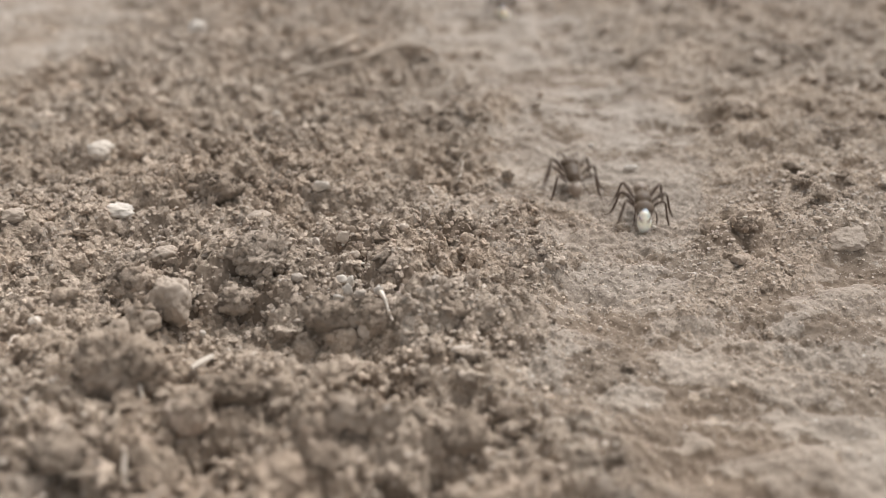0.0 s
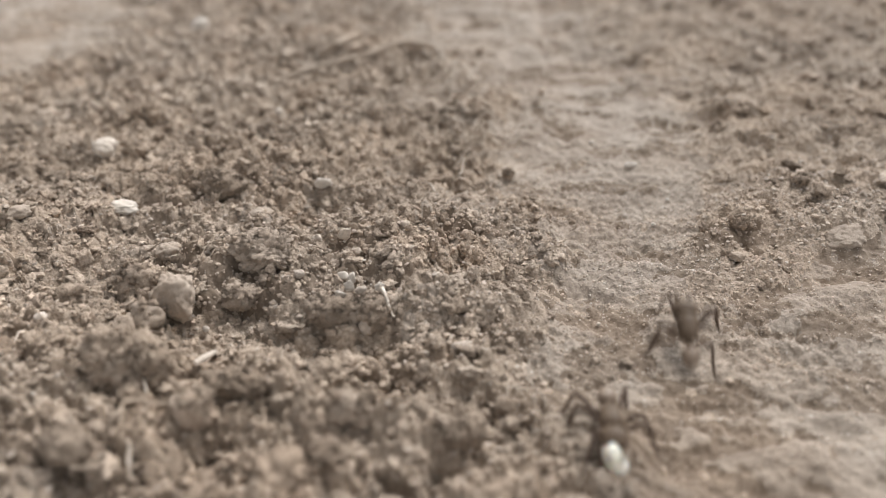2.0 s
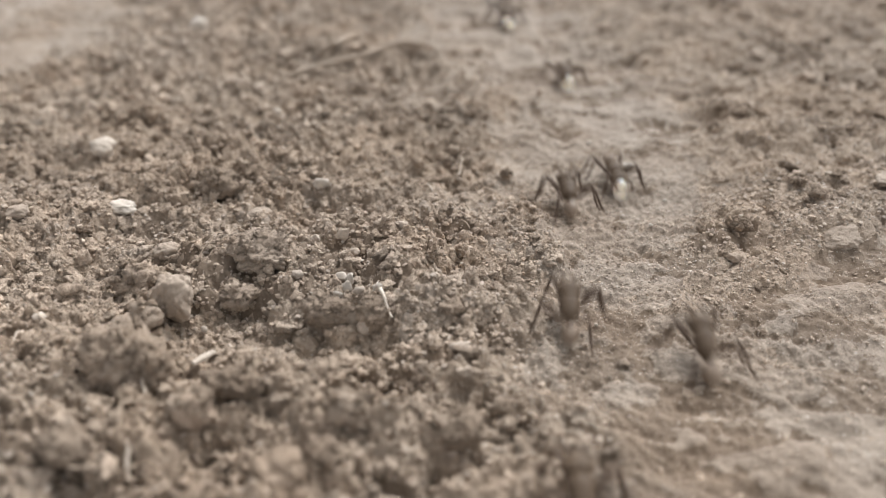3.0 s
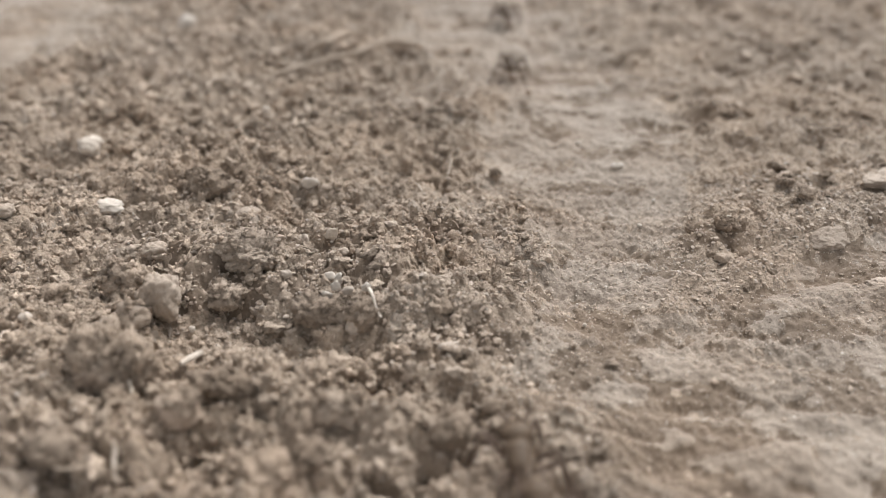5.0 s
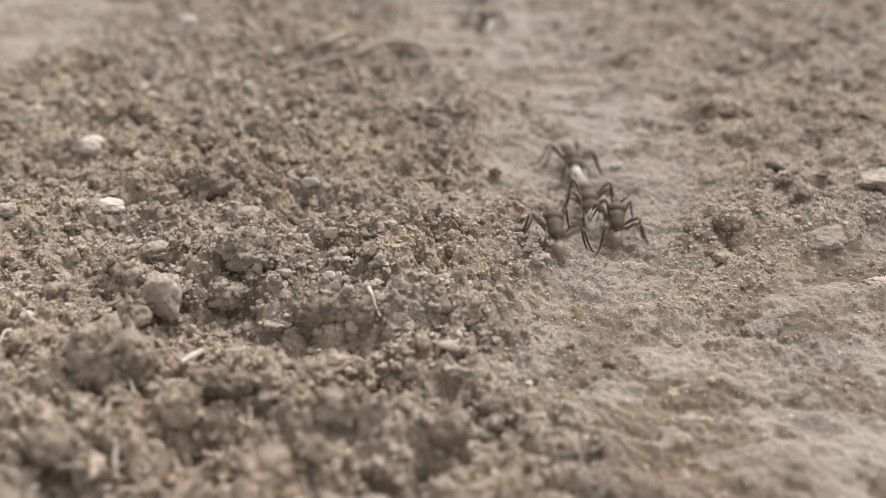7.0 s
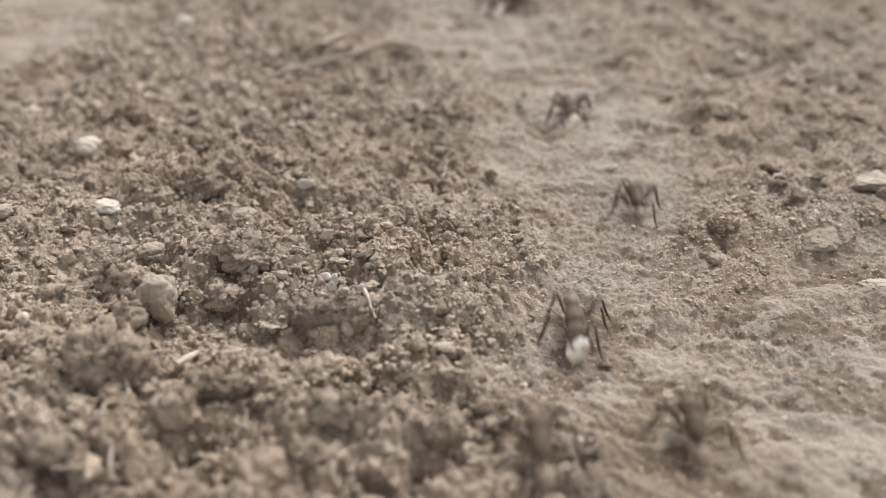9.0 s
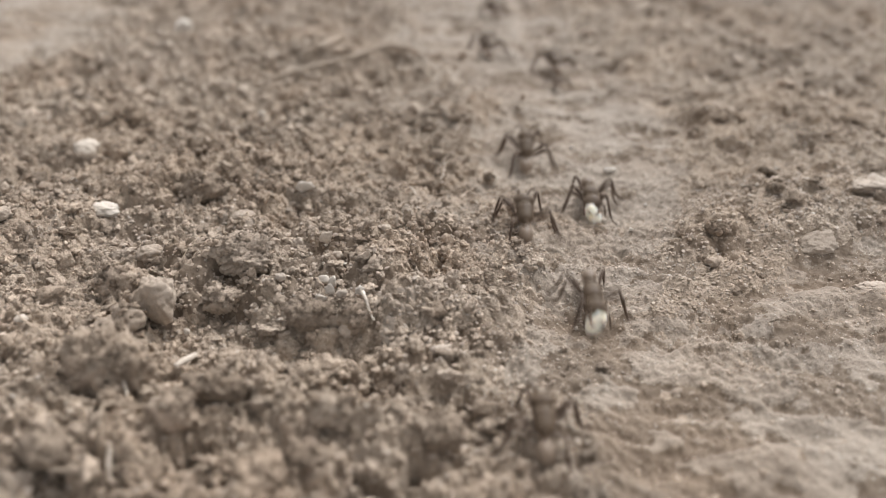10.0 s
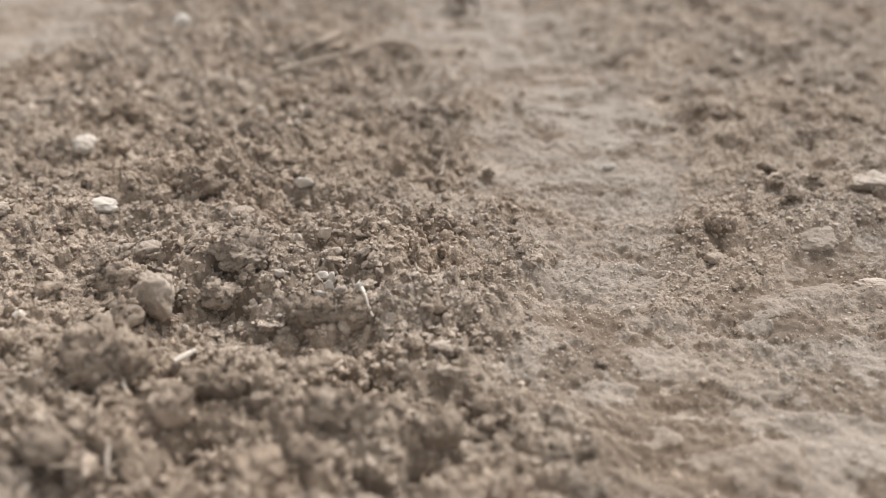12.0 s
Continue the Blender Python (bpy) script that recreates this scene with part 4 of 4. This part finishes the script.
def leg_rows(leg, start, end):
    """Swings a leg to and fro between two times, three legs against three."""
    rest = leg.matrix_basis.copy()
    x, y, z = rest.translation
    row = 0 if y > 0.7 * MM else 1 if y > -0.4 * MM else 2
    side = 1 if x > 0 else -1
    phase = (row + (side > 0)) % 2
    rows = [(0.0, rest)]
    t, k = max(start, 0.1), 0
    while t < min(end, 11.9):
        fore = 1 if (k + phase) % 2 else -1
        rows.append((t, rest @ pose(0, 0, 0, 0, -side * (5 if fore > 0 else 0), side * fore * 21)))
        t, k = t + 0.1, k + 1
    rows.append((12.0, rest))
    return rows


# the middle of the ants' way up the trail, as x over y
LANE_Y = (-1.0, 0.044, 0.070, 0.100, 0.130, 0.165, 0.21, 2.0)
LANE_X = (0.0150, 0.0125, 0.0150, 0.0165, 0.0175, 0.0125, 0.002, -0.30)


def send(ant, larva, knots):
    """Keys an ant along knots of (t, x, y); before and after them it goes on along the trail at its own pace."""
    k = np.array([q[:3] for q in knots])
    faces = {q[0]: q[3] for q in knots if len(q) > 3}
    t, p = k[:, 0], k[:, 1:].copy()
    if len(p) > 3:
        p[1:-1] = 0.25 * p[:-2] + 0.5 * p[1:-1] + 0.25 * p[2:]
    whole = p[-1] - p[0]
    pace = min(max(np.linalg.norm(whole) / max(t[-1] - t[0], 0.1), 0.095 if whole[1] > 0 else 0.13), 0.22)
    along = whole / np.linalg.norm(whole)
    sense = 1.0 if along[1] > 0 else -1.0
    lane = 0.0 if sense > 0 else 0.0025

    def ends(at, sign, span):
        """Goes on along the trail's middle, drawing in from wherever the ant is."""
        y = at[1] + sign * sense * pace * span
        off = at[0] - np.interp(at[1], LANE_Y, LANE_X) - lane
        return np.array([np.interp(y, LANE_Y, LANE_X) + lane + off * math.exp(-abs(y - at[1]) / 0.03), y])
    times, places = list(t), [q for q in p]
    for gap in (0.1, 0.2, 0.2, 0.3, 0.4, 0.5):
        if times[0] - gap > 0.3:
            times.insert(0, times[0] - gap), places.insert(0, ends(places[0], -1, gap))
        if times[-1] + gap < 11.7:
            times.append(times[-1] + gap), places.append(ends(places[-1], 1, gap))
    if times[0] > 0:
        places.insert(0, ends(places[0], -1, times[0])), times.insert(0, 0.0)
    if times[-1] < 12:
        places.append(ends(places[-1], 1, 12 - times[-1])), times.append(12.0)
    rows = []
    for i, (s, q) in enumerate(zip(times, places)):
        a, b = places[max(i - 2, 0)], places[min(i + 2, len(places) - 1)]
        d = (b - a) / max(np.linalg.norm(b - a), 1e-9)
        d = d + 0.8 * sense * np.array([-0.08, 0.997])
        d = d / np.linalg.norm(d)
        fx = np.array([q[0] + d[0] * u - d[1] * v for u in (-0.004, 0, 0.004) for v in (-0.003, 0, 0.003)])
        fy = np.array([q[1] + d[1] * u + d[0] * v for u in (-0.004, 0, 0.004) for v in (-0.003, 0, 0.003)])
        z = height(fx, fy)
        slope = math.degrees(math.atan2(z[6:].mean() - z[:3].mean(), 0.008))
        turn = faces.get(s, math.degrees(math.atan2(-d[0], d[1])))
        rows.append((s, pose(q[0], q[1], 0.8 * z.mean() + 0.2 * z.max(), slope, 0, turn)))
    walk(ant, rows)
    if larva:
        hold = LARVA_AT @ pose(0, 0, 0, 0, 0, 40 * math.sin(37.0 * knots[0][0]))
        walk(larva, [(s, m @ hold) for s, m in rows])
    for leg in ant.children:
        if leg.name.startswith("leg"):
            walk(leg, leg_rows(leg, t[0] - 0.3, t[-1] + 0.3))


outward = build_ant(20, OUT_LABEL)
homeward = build_ant(-4, HOME_LABEL)
grub = build_larva()


def motions():
    """Every ant on its way: away up the trail with empty jaws, or down the trail with a larva."""
    away = []
    away.append([(0, 0.0152, 0.0981), (0.1, 0.0146, 0.1053), (0.2, 0.0150, 0.1150), (0.3, 0.0140, 0.1221), (0.4, 0.0140, 0.1359)])
    away.append([(1.8, 0.0184, 0.0490), (1.9, 0.0209, 0.0565), (2, 0.0221, 0.0641), (2.1, 0.0234, 0.0733), (2.2, 0.0243, 0.0865), (2.3, 0.0233, 0.0998), (2.4, 0.0264, 0.1082), (2.5, 0.0252, 0.1245), (2.6, 0.0260, 0.1320), (2.7, 0.0247, 0.1511)])
    away.append([(2.5, 0.0074, 0.0445), (2.6, 0.0082, 0.0518), (2.7, 0.0122, 0.0666), (2.8, 0.0135, 0.0732), (2.9, 0.0132, 0.0790), (3, 0.0146, 0.0921), (3.1, 0.0141, 0.1042), (3.2, 0.0134, 0.1083)])
    away.append([(2.8, 0.0062, 0.0429), (2.9, 0.0091, 0.0529), (3, 0.0109, 0.0686), (3.1, 0.0142, 0.0784), (3.2, 0.0137, 0.0840)])
    away.append([(2.9, 0.0248, 0.0512), (3, 0.0238, 0.0637), (3.1, 0.0221, 0.0713), (3.2, 0.0229, 0.0792)])
    away.append([(3, 0.0091, 0.0421), (3.1, 0.0096, 0.0468), (3.2, 0.0120, 0.0594)])
    away.append([(3.2, 0.0071, 0.0424), (3.3, 0.0071, 0.0524)])
    away.append([(4.8, 0.0139, 0.1192), (4.9, 0.0123, 0.1284), (5, 0.0119, 0.1412), (5.1, 0.0106, 0.1466), (5.2, 0.0111, 0.1548)])
    away.append([(4.8, 0.0195, 0.1544), (5, 0.0126, 0.1671)])
    away.append([(4.9, 0.0055, 0.0399), (5, 0.0052, 0.0467), (5.1, 0.0069, 0.0484), (5.2, 0.0082, 0.0596), (5.3, 0.0073, 0.0743), (5.4, 0.0093, 0.0831), (5.5, 0.0109, 0.0897), (5.6, 0.0108, 0.1060), (5.7, 0.0118, 0.1194), (5.8, 0.0134, 0.1297), (5.9, 0.0118, 0.1390), (6, 0.0118, 0.1522)])
    away.append([(5, 0.0068, 0.0399), (5.2, 0.0081, 0.0451), (5.3, 0.0137, 0.0664), (5.4, 0.0134, 0.0754), (5.5, 0.0133, 0.0816), (5.6, 0.0135, 0.0889), (5.7, 0.0145, 0.1054), (5.8, 0.0142, 0.1159), (5.9, 0.0155, 0.1212), (6, 0.0166, 0.1438)])
    away.append([(5.3, 0.0073, 0.0445), (5.4, 0.0072, 0.0465), (5.5, 0.0081, 0.0495), (5.6, 0.0090, 0.0615), (5.7, 0.0125, 0.0731), (5.8, 0.0138, 0.0778), (5.9, 0.0145, 0.0853), (6, 0.0166, 0.0967), (6.1, 0.0172, 0.1058), (6.2, 0.0172, 0.1117), (6.3, 0.0185, 0.1176), (6.4, 0.0201, 0.1309), (6.5, 0.0222, 0.1405)])
    away.append([(6.5, 0.0172, 0.0454), (6.6, 0.0174, 0.0520), (6.7, 0.0183, 0.0632), (6.8, 0.0182, 0.0753), (6.9, 0.0184, 0.0819), (7, 0.0204, 0.0857), (7.1, 0.0235, 0.0896), (7.2, 0.0259, 0.0954)])
    away.append([(6.5, 0.0058, 0.0419), (6.6, 0.0053, 0.0470), (6.7, 0.0077, 0.0526), (6.8, 0.0104, 0.0678), (6.9, 0.0121, 0.0753), (7, 0.0139, 0.0816), (7.1, 0.0112, 0.0867), (7.2, 0.0100, 0.0904)])
    away.append([(7.1, 0.0162, 0.0498), (7.2, 0.0170, 0.0578)])
    away.append([(8.8, 0.0275, 0.1511), (8.9, 0.0256, 0.1645)])
    away.append([(8.8, 0.0223, 0.1647), (8.9, 0.0207, 0.1727)])
    away.append([(8.8, 0.0213, 0.0772), (8.9, 0.0231, 0.0809), (9, 0.0259, 0.0907), (9.1, 0.0244, 0.1037), (9.2, 0.0252, 0.1131), (9.3, 0.0259, 0.1199), (9.4, 0.0247, 0.1216), (9.5, 0.0277, 0.1293)])
    away.append([(8.9, 0.0218, 0.0449), (9, 0.0223, 0.0498), (9.1, 0.0214, 0.0621), (9.2, 0.0211, 0.0669), (9.3, 0.0227, 0.0758), (9.4, 0.0232, 0.0847), (9.5, 0.0246, 0.0965), (9.6, 0.0253, 0.1030), (9.7, 0.0258, 0.1143), (9.8, 0.0260, 0.1254), (9.9, 0.0241, 0.1345)])
    away.append([(8.9, 0.0074, 0.0402), (9, 0.0086, 0.0452), (9.1, 0.0078, 0.0585), (9.2, 0.0095, 0.0660), (9.3, 0.0086, 0.0731), (9.4, 0.0097, 0.0805), (9.5, 0.0093, 0.1005), (9.6, 0.0092, 0.1064), (9.7, 0.0107, 0.1170), (9.8, 0.0124, 0.1283), (9.9, 0.0103, 0.1423), (10, 0.0096, 0.1527), (10.1, 0.0071, 0.1605)])
    away.append([(9.3, 0.0096, 0.0457), (9.4, 0.0092, 0.0541), (9.5, 0.0113, 0.0686), (9.6, 0.0097, 0.0710), (9.7, 0.0098, 0.0773), (9.8, 0.0087, 0.0848), (9.9, 0.0101, 0.1001), (10, 0.0120, 0.1063), (10.1, 0.0158, 0.1153)])
    away.append([(9.5, 0.0090, 0.0449), (9.6, 0.0094, 0.0496), (9.7, 0.0107, 0.0614), (9.8, 0.0077, 0.0686), (9.9, 0.0085, 0.0773), (10, 0.0114, 0.0861), (10.1, 0.0103, 0.0944), (10.2, 0.0140, 0.1145), (10.3, 0.0142, 0.1287), (10.4, 0.0133, 0.1323), (10.5, 0.0131, 0.1426), (10.6, 0.0108, 0.1608)])
    away.append([(9.8, 0.0077, 0.0414), (9.9, 0.0076, 0.0455), (10, 0.0091, 0.0492), (10.1, 0.0099, 0.0578), (10.2, 0.0090, 0.0606, 20), (10.3, 0.0117, 0.0614, 60), (10.4, 0.0136, 0.0585, 88), (10.5, 0.0136, 0.0482, 62), (10.6, 0.0094, 0.0418, 50), (10.7, 0.0061, 0.0480), (10.8, 0.0059, 0.0526), (10.9, 0.0069, 0.0613), (11, 0.0107, 0.0745), (11.1, 0.0124, 0.0862), (11.2, 0.0137, 0.0911), (11.3, 0.0144, 0.1025), (11.4, 0.0145, 0.1176), (11.5, 0.0134, 0.1220), (11.6, 0.0104, 0.1419), (11.7, 0.0102, 0.1526), (11.8, 0.0085, 0.1615), (11.9, 0.0061, 0.1708)])
    down = []
    down.append([(0, 0.0231, 0.0920), (0.1, 0.0218, 0.0865), (0.2, 0.0198, 0.0766), (0.3, 0.0156, 0.0652), (0.4, 0.0138, 0.0515), (0.5, 0.0152, 0.0474)])
    down.append([(0.2, 0.0130, 0.1522), (0.3, 0.0161, 0.1398), (0.4, 0.0139, 0.1246), (0.5, 0.0146, 0.1199), (0.6, 0.0175, 0.1123), (0.7, 0.0218, 0.0955), (0.8, 0.0232, 0.0912), (0.9, 0.0199, 0.0846), (1, 0.0158, 0.0720), (1.1, 0.0120, 0.0559), (1.2, 0.0104, 0.0470)])
    down.append([(0.3, 0.0105, 0.1658), (0.4, 0.0123, 0.1543), (0.5, 0.0122, 0.1526), (0.6, 0.0133, 0.1450), (0.7, 0.0158, 0.1182), (0.8, 0.0176, 0.1134), (0.9, 0.0171, 0.1046), (1, 0.0155, 0.0896), (1.1, 0.0147, 0.0795), (1.2, 0.0141, 0.0712), (1.3, 0.0118, 0.0601), (1.4, 0.0095, 0.0461)])
    down.append([(0.7, 0.0146, 0.1621), (0.8, 0.0162, 0.1599), (0.9, 0.0187, 0.1589), (1, 0.0198, 0.1434), (1.1, 0.0196, 0.1267), (1.2, 0.0195, 0.1162), (1.3, 0.0193, 0.1097), (1.4, 0.0159, 0.0920), (1.5, 0.0163, 0.0863), (1.6, 0.0151, 0.0819), (1.7, 0.0147, 0.0742), (1.8, 0.0136, 0.0627), (1.9, 0.0130, 0.0526), (2, 0.0125, 0.0513), (2.1, 0.0118, 0.0474), (2.2, 0.0108, 0.0429)])
    down.append([(2.3, 0.0112, 0.1691), (2.4, 0.0111, 0.1665), (2.5, 0.0110, 0.1577), (2.6, 0.0127, 0.1495), (2.7, 0.0169, 0.1350), (2.8, 0.0208, 0.1241), (2.9, 0.0218, 0.1123), (3, 0.0213, 0.0972), (3.1, 0.0205, 0.0918), (3.2, 0.0229, 0.0893)])
    down.append([(2.7, 0.0147, 0.1652), (2.8, 0.0154, 0.1604), (2.9, 0.0163, 0.1519), (3, 0.0187, 0.1358), (3.1, 0.0209, 0.1216), (3.2, 0.0214, 0.1116)])
    down.append([(3.1, 0.0108, 0.1555), (3.2, 0.0123, 0.1506)])
    down.append([(4.8, 0.0137, 0.0665), (4.9, 0.0105, 0.0444)])
    down.append([(6.2, 0.0157, 0.1607), (6.3, 0.0133, 0.1523), (6.4, 0.0135, 0.1443), (6.5, 0.0130, 0.1322), (6.6, 0.0116, 0.1195), (6.7, 0.0130, 0.1124), (6.8, 0.0180, 0.1005), (6.9, 0.0183, 0.0939), (7, 0.0188, 0.0933), (7.1, 0.0167, 0.0849), (7.2, 0.0160, 0.0787)])
    down.append([(6.3, 0.0094, 0.1670), (6.4, 0.0121, 0.1600), (6.5, 0.0141, 0.1531), (6.6, 0.0132, 0.1455), (6.7, 0.0127, 0.1340), (6.8, 0.0120, 0.1145), (6.9, 0.0156, 0.1101), (7, 0.0183, 0.1049), (7.1, 0.0183, 0.0941), (7.2, 0.0178, 0.0907)])
    down.append([(6.9, 0.0097, 0.1690), (7, 0.0085, 0.1670), (7.1, 0.0115, 0.1603)])
    down.append([(8.8, 0.0198, 0.1441), (8.9, 0.0197, 0.1333), (9, 0.0204, 0.1208), (9.1, 0.0200, 0.1095), (9.2, 0.0188, 0.1058), (9.3, 0.0173, 0.0986), (9.4, 0.0178, 0.0903), (9.5, 0.0176, 0.0778), (9.6, 0.0151, 0.0709), (9.7, 0.0165, 0.0668), (9.8, 0.0161, 0.0578), (9.9, 0.0160, 0.0510)])
    down.append([(8.8, 0.0151, 0.0763), (8.9, 0.0140, 0.0749), (9, 0.0126, 0.0650), (9.1, 0.0147, 0.0603), (9.2, 0.0137, 0.0573), (9.3, 0.0088, 0.0467)])
    down.append([(9.3, 0.0179, 0.1388), (9.4, 0.0191, 0.1298), (9.5, 0.0192, 0.1115), (9.6, 0.0184, 0.1080), (9.7, 0.0155, 0.0997), (9.8, 0.0161, 0.0882), (9.9, 0.0168, 0.0799), (10, 0.0168, 0.0715), (10.1, 0.0149, 0.0633), (10.2, 0.0125, 0.0497)])
    down.append([(9.4, 0.0226, 0.1412), (9.5, 0.0235, 0.1285), (9.6, 0.0210, 0.1216), (9.7, 0.0198, 0.1141), (9.8, 0.0195, 0.1091), (9.9, 0.0189, 0.0991), (10, 0.0201, 0.0944), (10.1, 0.0195, 0.0893), (10.2, 0.0157, 0.0779), (10.3, 0.0149, 0.0698), (10.4, 0.0168, 0.0659), (10.5, 0.0189, 0.0598), (10.6, 0.0194, 0.0513)])
    small = []
    small.append([(10.3, 0.0234, 0.0968), (10.4, 0.0227, 0.0898), (10.5, 0.0213, 0.0829), (10.6, 0.0167, 0.0722), (10.7, 0.0163, 0.0605), (10.8, 0.0171, 0.0541)])
    rnd = random.Random(5)

    def sized(ob, lo, hi):
        return copy_thing(ob, Matrix.Scale(rnd.uniform(lo, hi), 4))
    empty = [outward] + [sized(outward, 0.92, 1.08) for _ in away[1:]]
    minor = [tagged(sized(outward, 0.55, 0.6), "small dark brown ant walking down the trail") for _ in small]
    laden = [homeward] + [copy_thing(homeward, Matrix()) for _ in down[1:]]
    loads = [grub] + [copy_thing(grub, Matrix()) for _ in down[1:]]
    for ant, knots in zip(empty + minor, away + small):
        send(ant, None, knots)
    for ant, load, knots in zip(laden, loads, down):
        send(ant, load, knots)


motions()
